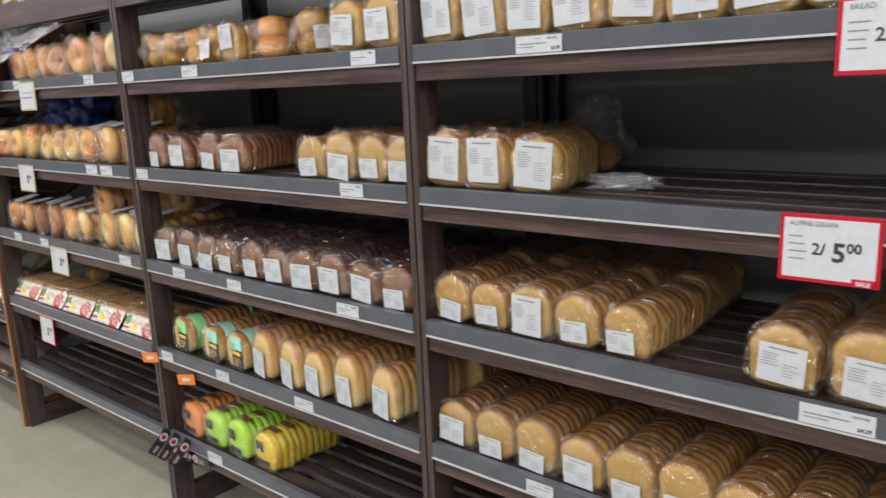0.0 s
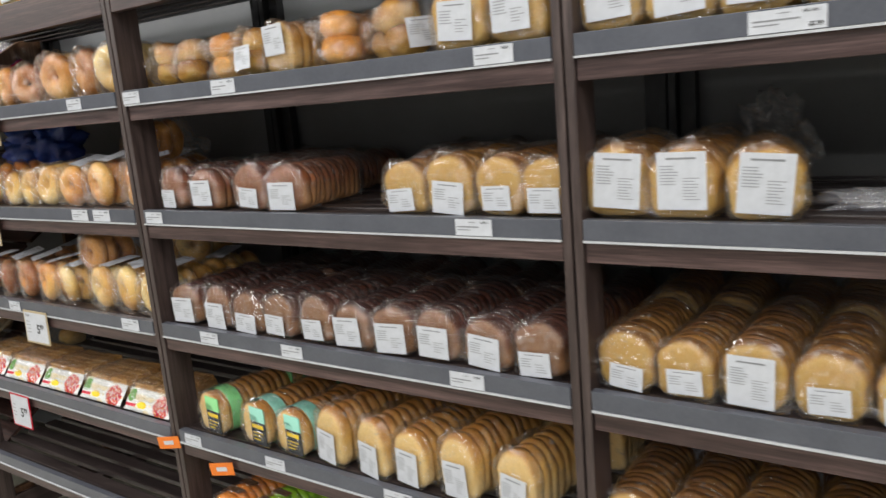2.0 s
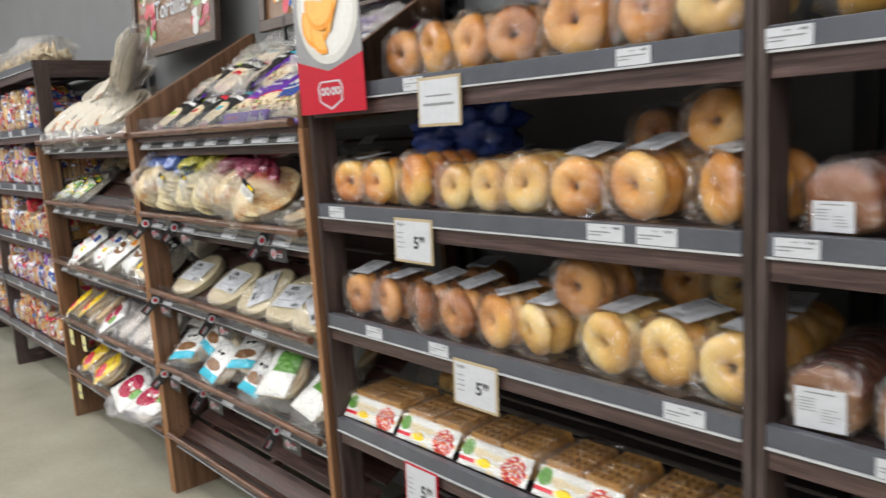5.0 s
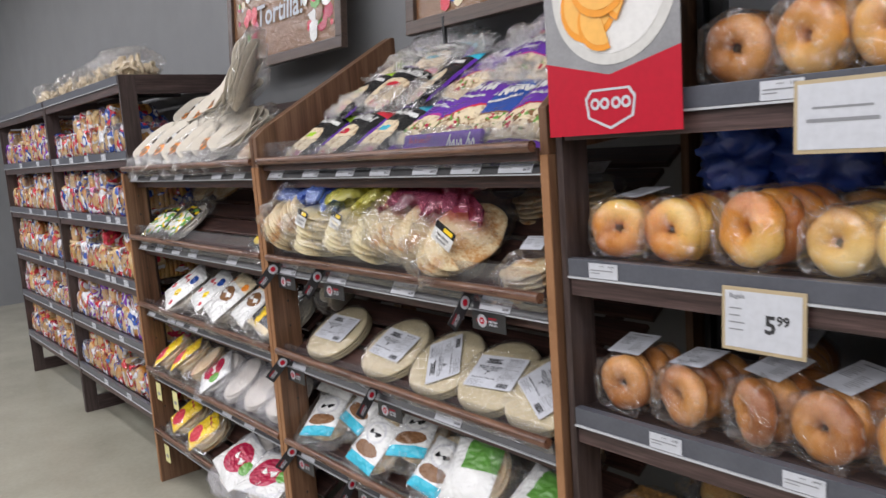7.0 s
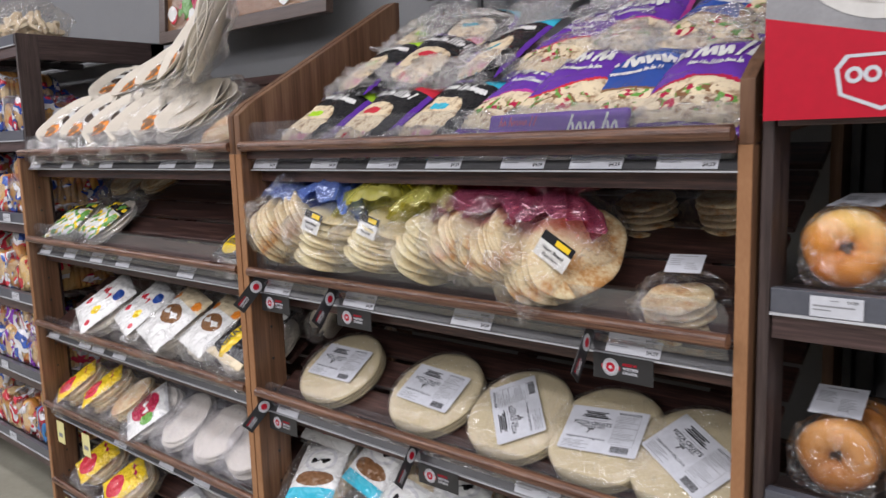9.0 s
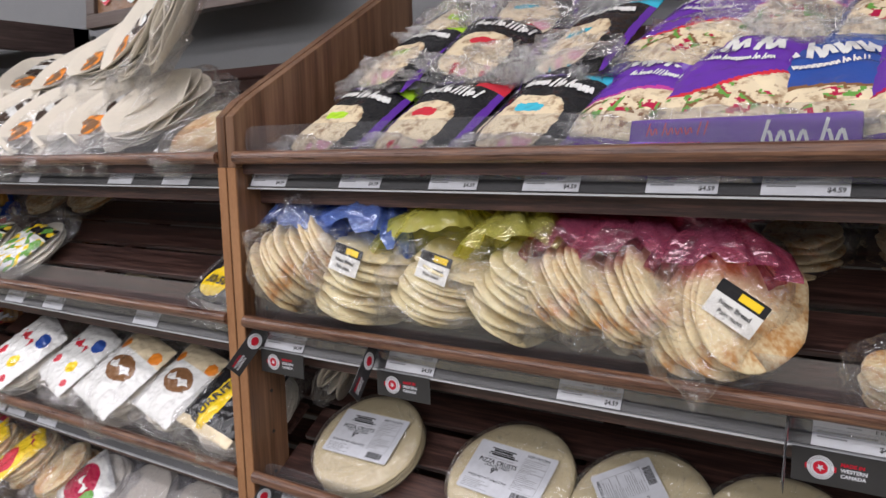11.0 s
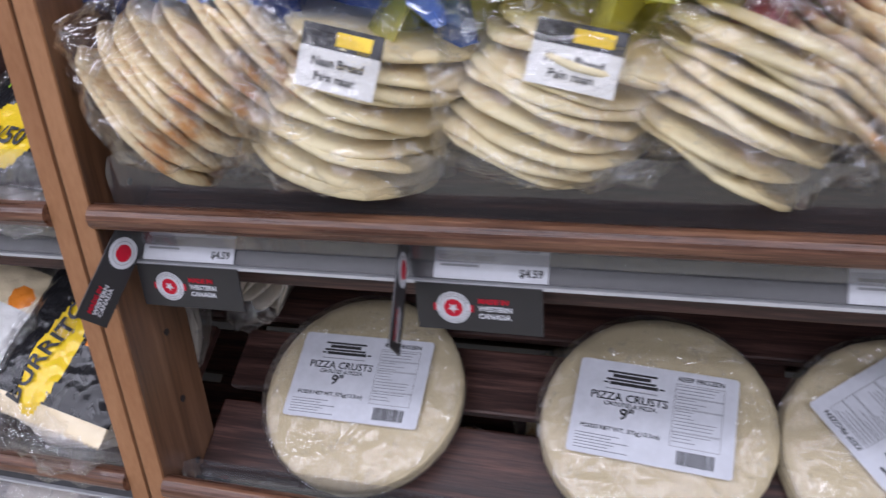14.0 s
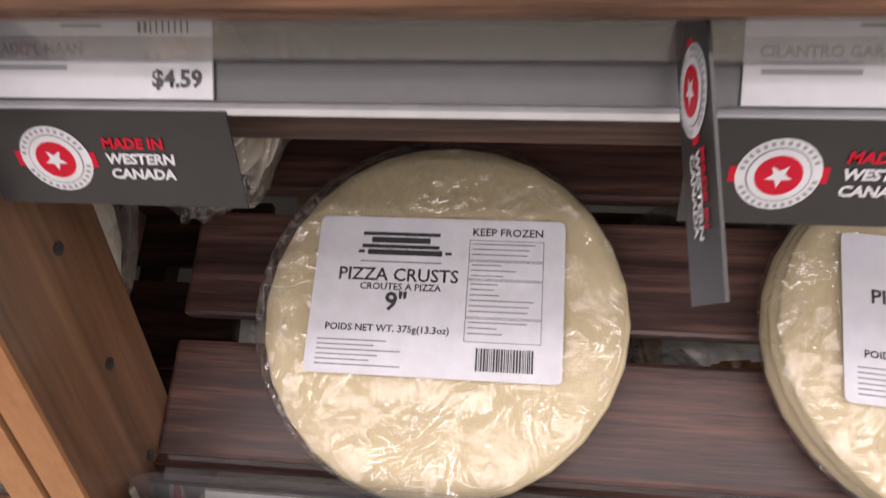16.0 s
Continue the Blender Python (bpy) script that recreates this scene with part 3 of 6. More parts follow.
def loaf_bm(w, h, length, slices, dome, seed):
    rings = [loaf_ring(w, h, -0.0035, 0.45, dome, seed, 0.1), loaf_ring(w, h, -0.002, 0.7, dome, seed, 0.1), loaf_ring(w, h, 0.001, 0.85, dome, seed, 0.1), loaf_ring(w, h, 0.006, 0.95, dome, seed, 0.1)]
    step = (length - 0.005) / slices
    rnd = random.Random(seed)
    for k in range(slices):
        y = 0.013 + k * step
        s = 1.0 + rnd.uniform(-0.055, 0.015)
        rings += [loaf_ring(w, h, y, s * 0.985, dome, seed, 0.09), loaf_ring(w, h, y + step * 0.4, s, dome, seed, 0.09), loaf_ring(w, h, y + step * 0.76, s * 0.985, dome, seed, 0.09), loaf_ring(w, h, y + step * 0.88, 0.80, dome, seed, 0.09)]
    rings += [loaf_ring(w, h, length + 0.012, 0.93, dome, seed, 0.1), loaf_ring(w, h, length + 0.016, 0.8, dome, seed, 0.1)]
    return ring_mesh(rings)


def bag_bm(w, h, length, seed, tail=0.07, loose=1.04, amp=0.16):
    """A film bag round a loaf, with a gathered tail at the far end."""
    rings = [loaf_ring(w, h, -0.0075, 0.5, 0, seed, 0.05, 40), loaf_ring(w, h, -0.006, 0.88, 0, seed, 0.05, 40), loaf_ring(w, h, -0.003, 1.0, 0, seed, amp, 40)]
    for k in range(16):
        rings.append(loaf_ring(w, h, length * k / 15, loose + 0.012 * math.sin(2.3 * k + seed), 0.5, seed + 0.11 * k, amp, 40))
    if tail:
        for k, s in enumerate((0.8, 0.42, 0.14, 0.12, 0.3, 0.42)):
            ring = loaf_ring(w, h, length + tail * (k + 1) / 4, s, 0, seed + k, 0.35, 40)
            rings.append([(p[0], p[1], max(0.004, p[2] - h * 0.12 * k * s)) for p in ring])
    else:
        rings.append(loaf_ring(w, h, length + 0.016, 0.85, 0, seed, 0.1, 40))
    bm = ring_mesh(rings)
    for v in bm.verts:
        v.co.z = max(v.co.z, 0.0005)
    return bm


def sticker_bm(w, h, seed, words="", rows=6):
    """A white product sticker that faces -y, with fine print."""
    rnd = random.Random(seed)
    bm = bmesh.new()
    add_box(bm, (-w / 2, -0.0006, 0), (w / 2, 0, h), 0, 0)
    y = -0.001
    step = 0.0046
    for k in range(int(h * 0.66 / step)):
        z = h * 0.8 - step * (k + 1)
        if k < 0.55 * h * 0.66 / step:
            add_quad(bm, -w * 0.43, -w * rnd.uniform(0.06, 0.16), z, z + step * 0.42, y, 2)
        if k > 0.25 * h * 0.66 / step:
            add_quad(bm, w * 0.03, w * rnd.uniform(0.2, 0.42), z, z + step * 0.36, y, 2)
    add_quad(bm, -w * 0.3, w * 0.3, h * 0.87, h * 0.905, y, 1)
    return bm


def to_mesh(name, bm, mats):
    me = bpy.data.meshes.new(name)
    bm.to_mesh(me)
    bm.free()
    for m in mats if isinstance(mats, (list, tuple)) else (mats,):
        me.materials.append(m)
    return me


STICKERS = {"small": to_mesh("label", sticker_bm(0.062, 0.045, 1, rows=4), [PAPER, GREY_INK, FINE]), "tall": to_mesh("label", sticker_bm(0.075, 0.088, 2, rows=7), [PAPER, GREY_INK, FINE]), "mid": to_mesh("label", sticker_bm(0.07, 0.062, 3, rows=5), [PAPER, GREY_INK, FINE]), "plain": to_mesh("label", sticker_bm(0.062, 0.078, 4, rows=2), [PAPER, GREY_INK, FINE])}
KINDS = dict(golden=(0.105, 0.112, 0.23, 11, 1.0, WHITE_CRUST), tan=(0.105, 0.112, 0.24, 11, 1.0, TAN_CRUST), batch=(0.10, 0.135, 0.22, 9, 0.6, BATCH), brown=(0.105, 0.105, 0.23, 11, 1.0, BROWN_CRUST), rye=(0.10, 0.10, 0.24, 11, 1.0, RYE))
LOAF_LABELS = dict(golden="golden sliced loaf in a clear plastic bag", tan="brown-crusted sliced loaf in a clear plastic bag", batch="pale round-topped loaf in a clear bag", brown="dark brown sliced loaf in a clear bag", rye="very dark rye loaf in a clear bag")
_loaves = {}


def loaf_set(kind):
    if kind not in _loaves:
        w, h, length, n, dome, m = KINDS[kind]
        _loaves[kind] = [(to_mesh("loaf", loaf_bm(w, h * s, length, n, dome, i * 3 + len(_loaves)), m), to_mesh("bag", bag_bm(w * 1.02, h * s * 1.03, length + 0.02, i * 5.1 + len(_loaves), 0.07, 1.06, 0.22), FILM)) for i, s in enumerate((1.0, 0.95, 1.05))]
    return _loaves[kind]


_count = [0]


def bread(kind, x, y, z, sticker="mid", turn=0.0, size=1.0, at_z=0.006, group="bagged loaves"):
    _count[0] += 1
    i = _count[0]
    rnd = random.Random(i)
    loaf, bag = loaf_set(kind)[i % 3]
    ob = thing("bread_loaf", pose(x, y, z + 0.001, 0, 0, turn + rnd.uniform(-2.5, 2.5)) @ Matrix.Diagonal((size, size, size, 1)), LOAF_LABELS[kind] + (" with a white label" if sticker else ""), "bread", group)
    share("loaf", loaf, ob)
    share("bag", bag, ob)
    if sticker:
        share("label", STICKERS[sticker], ob, pose(rnd.uniform(-0.006, 0.006), -0.0085, at_z + rnd.uniform(0, 0.008), 1.5, rnd.uniform(-5, 5), 0))
    return ob


def torus_bm(major, minor, seed):
    rings = []
    bm = bmesh.new()
    grid = []
    for i in range(26):
        q = 2 * math.pi * i / 26
        row = []
        for j in range(12):
            p = 2 * math.pi * j / 12
            n = 1 + 0.2 * noise.noise(Vector((math.cos(q) * 1.6 + seed * 5, math.sin(q) * 1.6, j * 0.2))) + 0.05 * noise.noise(Vector((math.cos(q) * 5 + seed * 9, math.sin(q) * 5, math.sin(p) * 2)))
            r = major + minor * n * math.cos(p) * 1.05
            row.append(bm.verts.new((r * math.cos(q), minor * n * 0.86 * math.sin(p), r * math.sin(q))))
        grid.append(row)
    for i in range(26):
        for j in range(12):
            f = bm.faces.new((grid[i][j], grid[(i + 1) % 26][j], grid[(i + 1) % 26][(j + 1) % 12], grid[i][(j + 1) % 12]))
            f.smooth = True
    bmesh.ops.recalc_face_normals(bm, faces=bm.faces)
    return bm


BAGEL_MATS = dict(gold=BAGEL, brown=BAGEL_BROWN, cheese=BAGEL_CHEESE, pale=BAGEL_PALE)
BAGEL_MESH = {k: [to_mesh("bagel", torus_bm(0.0335, 0.0245, s), m) for s in (1, 2, 3, 4)] for k, m in BAGEL_MATS.items()}
BAGEL_BAG = [to_mesh("bag", bag_bm(0.12, 0.118, 0.15, 40 + 3 * s, 0.05, 1.06, 0.16), FILM) for s in range(3)]
TOP_STICKER = to_mesh("label", sticker_bm(0.075, 0.095, 9), [PAPER, GREY_INK, GREY_INK])
BAGEL_WORDS = dict(gold="clear bag of golden plain bagels", brown="clear bag of glossy brown bagels", cheese="clear bag of orange cheese-topped bagels", pale="clear bag of pale yellow bagels")


def bagels(kind, x, y, z, turn=0.0, n=4, label=True, size=1.0, tilt=0.0):
    _count[0] += 1
    i = _count[0]
    rnd = random.Random(i)
    ob = thing("bagel_bag", pose(x, y, z + 0.001, tilt, 0, turn + rnd.uniform(-14, 12)) @ Matrix.Diagonal((size, size, size, 1)), BAGEL_WORDS[kind] + (" with a white top label" if label else ""), "bagels", "bags of bagels")
    for k in range(n):
        share("bagel", BAGEL_MESH[kind][(k + i) % 4], ob, pose(rnd.uniform(-0.006, 0.006), 0.026 + 0.04 * k, 0.059, rnd.uniform(-14, 8), rnd.uniform(0, 360), rnd.uniform(-16, 16)))
    share("bag", BAGEL_BAG[i % 3], ob)
    if label:
        share("label", TOP_STICKER, ob, pose(rnd.uniform(-0.008, 0.008), 0.024 + rnd.uniform(0, 0.02), 0.1195, -rnd.uniform(76, 86), rnd.uniform(-6, 6), rnd.uniform(-14, 14)))
    return ob


def blob_bm(rx, ry, rz, seed, rough=0.12, power=2.5, detail=(20, 12)):
    """A squashed, uneven round: buns and crumpled bags."""
    rings = []
    for j in range(1, detail[1]):
        q = math.pi * j / detail[1]
        ring = []
        for i in range(detail[0]):
            p = 2 * math.pi * i / detail[0]
            d = Vector((math.cos(p) * math.sin(q), math.sin(p) * math.sin(q), -math.cos(q)))
            k = (abs(d.x) ** power + abs(d.y) ** power + abs(d.z) ** power) ** (-1 / power)
            n = 1 + rough * noise.noise(d * 2.2 + Vector((seed * 3.7, seed, 0))) + rough * 0.5 * noise.noise(d * 6 + Vector((seed, 0, seed * 2.1)))
            ring.append((d.x * k * n * rx, d.y * k * n * ry, rz + d.z * k * n * rz))
        rings.append(ring)
    bm = ring_mesh(rings)
    for v in bm.verts:
        v.co.z = max(v.co.z, 0.0)
    return bm


BUN = {k: [to_mesh("bun", blob_bm(0.046, 0.05, 0.036, s, 0.1), m) for s in (3, 8)] for k, m in dict(gold=BAGEL, tan=TAN_CRUST, pale=BATCH).items()}
BUN_BAG = [to_mesh("bag", blob_bm(0.072, 0.11, 0.062, s, 0.3, 3.2, (30, 20)), FILM) for s in (11, 12, 13)]


def buns(kind, x, y, z, turn=0.0, label=False, size=1.0):
    _count[0] += 1
    i = _count[0]
    rnd = random.Random(i)
    ob = thing("bun_bag", pose(x, y + 0.09, z + 0.001, 0, 0, turn) @ Matrix.Diagonal((size, size, size, 1)), "clear bag of soft round buns" + (" with a white label" if label else ""), "buns", "bags of buns")
    for a, b, c in ((0.0, -0.05, 0), (0.005, 0.045, 0), (-0.006, -0.04, 0.055), (0.006, 0.04, 0.05)):
        share("bun", BUN[kind][(i + (b > 0)) % 2], ob, pose(a, b, c + 0.003, rnd.uniform(-12, 12), rnd.uniform(-12, 12), rnd.uniform(0, 90)))
    share("bag", BUN_BAG[i % 3], ob)
    if label:
        share("label", STICKERS["mid"], ob, pose(0.01, -0.116, 0.02, -8, rnd.uniform(-6, 6), 0))
    return ob

# ---- breads on the dark racks ----
L1, L2, L3, L4, L5 = LEVELS[1:]
YF = FRONT + 0.028
for x in (-1.265, -1.15, -1.035, -0.92, -0.805, -0.69, -0.575, -0.46, -0.345, -0.23):
    bread("golden", x, YF, L1, "tall", 0, 1.05, 0.012)
for k in range(9):
    bread("golden", -3.6 + 0.116 * k, YF + 0.01, LEVELS[0], "tall", 0, 1.0, 0.012)
for x, turn in ((-1.265, 3), (-1.15, 2), (-1.02, 10)):
    bread("golden", x, YF, L2, "tall", turn, 1.08, 0.012)
bread("golden", -1.19, YF + 0.27, L2, "", 4)
for x in (-1.262, -1.155, -1.04, -0.928, -0.815):
    bread("tan", x, YF, L3, "small" if x != -1.04 else "tall", -2, 1.0, 0.006)
for x in (-1.27, -1.155, -1.04, -0.93, -0.815):
    bread("tan", x + 0.01, YF + 0.275, L3, "small", 3, 1.0, 0.006)
for x in (-0.52, -0.385, -0.255):
    bread("tan", x, YF, L3, "mid", 0, 1.13, 0.008)
for k, x in enumerate((-1.265, -1.15, -1.035, -0.92, -0.805, -0.69, -0.575, -0.46, -0.345, -0.23, -0.12)):
    bread("tan", x, YF, L4, "small" if k % 3 else "mid", 0, 1.04, 0.004)
    if k < 9:
        bread("golden" if k % 2 else "brown", x + 0.03, YF + 0.285, L4, "small" if k % 2 else "mid", random.Random(k).uniform(-20, 20), 0.98, 0.02)

for x, kind, lab, turn in ((-2.5, "tan", False, 20), (-2.385, "tan", False, -10), (-2.26, "gold", False, 8), (-2.15, "tan", True, -6)):
    buns(kind, x, YF, L1, turn, lab, 0.86)
bread("tan", -2.04, YF, L1, "mid", -8, 1.05, 0.03)
buns("gold", -1.90, YF, L1, 10, False, 0.9)
buns("tan", -1.77, YF, L1, 60, True, 0.95)
bread("golden", -1.565, YF, L1, "mid", -4, 1.15, 0.012)
bread("golden", -1.44, YF, L1, "mid", -4, 1.15, 0.012)
for x, kind, turn, lab in ((-2.5, "brown", -6, "small"), (-2.37, "brown", 3, "mid"), (-2.2, "brown", -3, "small"), (-2.075, "brown", 8, "mid"), (-1.725, "tan", 0, "small"), (-1.615, "tan", 2, "mid"), (-1.5, "tan", -2, "small"), (-1.40, "tan", 0, "small")):
    bread(kind, x, YF, L2, lab, turn, 1.04, 0.004)
for x in (-2.45, -2.32, -2.18, -1.86, -1.75, -1.62, -1.5):
    bread("brown", x, YF + 0.28, L2, "tall" if x > -1.9 else "", 2, 1.0, 0.004)
for k, x in enumerate((-2.515, -2.385, -2.27, -2.155, -2.03, -1.915, -1.795, -1.68, -1.56, -1.435)):
    bread("rye", x, YF, L3, ("mid", "mid", "small", "small", "small", "mid", "mid")[k % 7], random.Random(k).uniform(-5, 5), 1.1, 0.002)
    bread("rye", x + 0.02, YF + 0.28, L3, "small" if k in (4, 6, 9) else "", 6, 1.0, 0.004)
for k, x in enumerate((-2.03, -1.90, -1.785, -1.655, -1.51)):
    bread("batch", x, YF, L4, "plain", -10, 1.06, 0.004)
for k, x in enumerate((-2.05, -1.93, -1.8, -1.68, -1.56, -1.43)):
    bread("batch", x + 0.01, YF + 0.255, L4, "", 0, 0.95)

for kind, x, size, label in (("brown", -3.545, 1.0, False), ("gold", -3.43, 1.05, False), ("gold", -3.30, 1.05, False), ("brown", -3.165, 1.05, False), ("gold", -3.01, 1.2, False), ("brown", -2.85, 1.15, False), ("pale", -2.71, 1.15, False)):
    bagels(kind, x, YF + 0.01, L1, -6, 4, label, size)
for kind, x, size in (("cheese", -3.79, 1.0), ("cheese", -3.675, 1.02), ("cheese", -3.53, 1.15), ("pale", -3.375, 0.92), ("pale", -3.265, 0.98), ("pale", -3.15, 1.08), ("gold", -3.01, 1.02), ("gold", -2.875, 1.1), ("gold", -2.71, 1.08)):
    bagels(kind, x, YF + 0.006, L2, -8, 4, kind == "gold" or x < -3.7, size)
for kind, x, y, z in (("brown", -2.95, 0.2, 0.09), ("gold", -2.76, 0.09, 0.118)):
    bagels(kind, x, YF + y, L2 + z, -10, 3, True, 1.0)
for kind, x in (("brown", -3.6), ("brown", -3.42), ("gold", -3.2), ("gold", -3.05), ("brown", -2.85)):
    bagels(kind, x, YF + 0.22, L2, 5, 4, True, 1.0)
for kind, x, size in (("brown", -3.80, 0.98), ("brown", -3.665, 1.0), ("brown", -3.525, 1.02), ("brown", -3.40, 1.04), ("gold", -3.27, 1.06), ("pale", -3.14, 1.0), ("pale", -2.95, 1.08), ("pale", -2.82, 1.14), ("pale", -2.685, 1.1)):
    bagels(kind, x, YF + 0.004, L3, -12, 4, True, size)
bagels("brown", -3.06, YF + 0.05, L3 + 0.095, -12, 3, True, 1.08)
for kind, x, z in (("brown", -3.55, 0), ("gold", -3.3, 0), ("pale", -3.0, 0), ("pale", -2.83, 0), ("pale", -2.7, 0), ("pale", -2.78, 0.1), ("gold", -2.9, 0.1)):
    bagels(kind, x, YF + 0.225, L3 + z, 4, 4, True, 1.0)
crumple = to_mesh("bag", blob_bm(0.08, 0.1, 0.07, 5, 0.5, 2.2, (36, 24)), NAVY_FILM)
for x, r in ((-3.66, 10), (-3.50, 80)):
    ob = thing("bread_bag", pose(x, YF + 0.27, L2 + 0.112, 0, 0, r), "dark blue tied plastic bread bag", "bread bag")
    share("bag", crumple, ob)
    share("loaf", BUN["tan"][0], ob, pose(0, 0, 0.004, 0, 0, 0))
tail = to_mesh("tail", blob_bm(0.07, 0.028, 0.016, 21, 0.7, 2.0, (40, 20)), FILM_MILKY)
ob = thing("bag_tail", pose(-0.885, YF + 0.12, L2 + 0.001, 0, 0, 12), "crumpled empty tail of a clear bread bag", "plastic bag")
share("film", tail, ob)
tall_bag = to_mesh("film", blob_bm(0.07, 0.05, 0.085, 25, 0.55, 2.0, (36, 24)), FILM)
ob = thing("bread_bag", pose(-1.09, YF + 0.40, L2 + 0.001), "loosely tied clear bag holding a small loaf", "bread bag")
share("film", tall_bag, ob)
share("loaf", BUN["tan"][1], ob, pose(0, 0, 0.003))


def wrapped(x, y, z, body, band, panel, name_label, size=1.0, turn=0.0, crumb=TAN_CRUST):
    """A square sandwich loaf in a printed wrapper: band over the top, black panel at the front."""
    w, h, l = 0.105 * size, 0.105 * size, 0.21 * size
    ob = thing("bread_pack", pose(x, y, z + 0.001, 0, 0, turn), name_label, "packaged bread", "printed bread packs")
    part("loaf", loaf_bm(w, h, l, 10, 0.4, x * 9), BATCH if body is None else body, ob)
    if body is None:
        rings = [loaf_ring(w * 1.03, h * 1.02, yy, 1.0, 0.4, 2, 0.02) for yy in (0.03, 0.05, 0.07)]
        bm = ring_mesh(rings, False)
        part("band", bm, band, ob)
        bm = bmesh.new()
        add_quad(bm, -w * 0.3, w * 0.3, h * 0.86, h * 0.86, -0.004)
        bm.clear()
        add_box(bm, (-w * 0.05, -0.0065, h * 0.08), (w * 0.47, -0.005, h * 0.62))
        part("front_panel", bm, panel, ob)
        bm = bmesh.new()
        add_box(bm, (-w * 0.05, -0.0075, h * 0.62), (w * 0.47, -0.005, h * 0.95))
        part("front_band", bm, band, ob)
        bm = bmesh.new()
        add_quad(bm, 0.0, w * 0.40, h * 0.46, h * 0.55, -0.0072)
        for k in range(3):
            add_quad(bm, 0.0, w * (0.36 - 0.06 * k), h * (0.34 - 0.08 * k), h * (0.36 - 0.08 * k), -0.0072)
        part("print", bm, P["yellow"], ob)
    else:
        bm = bmesh.new()
        add_box(bm, (-w * 0.3, -0.0065, h * 0.5), (w * 0.05, -0.0055, h * 0.78), 0, 0)
        add_box(bm, (-w * 0.25, -0.0065, h * 0.16), (w * 0.3, -0.0055, h * 0.3), 0, 0)
        part("print", bm, P["black"], ob)
        bm = bmesh.new()
        for k in range(3):
            add_box(bm, (-w * 0.25, 0.03 + 0.05 * k, h * 1.005), (w * 0.25, 0.055 + 0.05 * k, h * 1.012))
        part("top_print", bm, P["brown"], ob)
    part("bag", bag_bm(w * 1.03, h * 1.03, l + 0.01, x * 4, 0.04, 1.05, 0.1), FILM, ob)
    return ob


for x, y, band in ((-2.48, 0.0, "apple"), (-2.30, 0.0, "mint"), (-2.17, 0.0, "mint"), (-2.30, 0.24, "apple"), (-2.45, 0.25, "apple")):
    wrapped(x, YF + y, L4, None, P[band], P["black"], "loaf in clear wrap with a " + ("green" if band == "apple" else "mint") + " band and black panel", 1.12, -6)
for x, c in ((-2.48, "orange"), (-2.345, "lime"), (-2.215, "lime"), (-2.065, "yellow")):
    wrapped(x, YF, L5, P[c], None, None, "sandwich loaf in a bright " + ("lime green" if c == "lime" else c) + " wrapper", 1.16, -5)
    if c != "orange":
        wrapped(x + 0.01, YF + 0.25, L5, BROWN_CRUST, None, None, "dark seeded loaf in clear wrap", 1.0, 0)


def waffle_bm(w, l, h):
    """One stack of waffles: a rounded block with raised ribs in both directions."""
    bm = bmesh.new()
    add_box(bm, (-w / 2, 0, 0), (w / 2, l, h - 0.01), 0.01)
    for i in range(5):
        x = -w / 2 + 0.008 + (w - 0.024) * i / 4
        add_box(bm, (x, 0.004, h - 0.016), (x + 0.008, l - 0.004, h), 0.002)
    for j in range(6):
        y = 0.006 + (l - 0.02) * j / 5
        add_box(bm, (-w / 2 + 0.004, y, h - 0.016), (w / 2 - 0.004, y + 0.008, h - 0.001), 0.002)
    return bm


def berry_region(u, v):
    n = noise.noise(Vector((u * 30, v * 11, 4)))
    if disc(u, v, 0.8, 0.4, 0.16, 0.5):
        return 1 if n > 0.12 else (4 if n > -0.05 else (6 if n > -0.2 else 0))
    if disc(u, v, 0.1, 0.66, 0.1, 0.3):
        return 2
    if u < 0.26 and 0.16 < v < 0.3:
        return 1
    if disc(u, v, 0.4, 0.3, 0.1, 0.16):
        return 3
    return 0 if noise.noise(Vector((u * 5, v * 4, 7))) < 0.15 else 5


WAFFLE_STACK = to_mesh("waffle", waffle_bm(0.104, 0.155, 0.07), WAFFLE)
WAFFLE_BAGS = [to_mesh("bag", blob_bm(0.119, 0.098, 0.043, q, 0.1, 5, (44, 22)), FILM) for q in (61, 64, 69)]


def waffles(x, y, z):
    i = int(x * 100)
    ob = thing("waffle_pack", pose(x, y, z + 0.001, 0, 0, i % 5 - 2), "clear pack of brown waffles with a white fruit-printed front", "waffles", "waffle packs")
    for k, cx in enumerate((-0.055, 0.055)):
        share("waffle", WAFFLE_STACK, ob, pose(cx, 0.034, 0.002, 2 * k, 2 - 4 * k, 3 - 5 * k))
    share("printed_front", WAFFLE_FRONT, ob, pose(0, -0.004, 0.003, 54))
    share("bag", WAFFLE_BAGS[i % 3], ob, pose(0, 0.098, 0))
    return ob


ob = thing("bun_bag", pose(-3.76, YF + 0.33, L4 + 0.001), "pale rolls in a milky bag behind the waffles", "buns")
share("bag", BUN_BAG[0], ob)
share("bun", BUN["pale"][0], ob, pose(0, 0, 0.003))


# ---- printed pouches ----
def pouch_height(u, v, t, seed):
    a, b = abs(2 * u - 1), abs(2 * v - 1)
    body = (1 - a ** 3.2) * (1 - b ** 5)
    return t * max(body, 0) + 0.003 * noise.noise(Vector((u * 5 + seed, v * 5, seed))) * (0.4 + body) + 0.0022 * noise.noise(Vector((u * 13, v * 16 + seed, 0)))


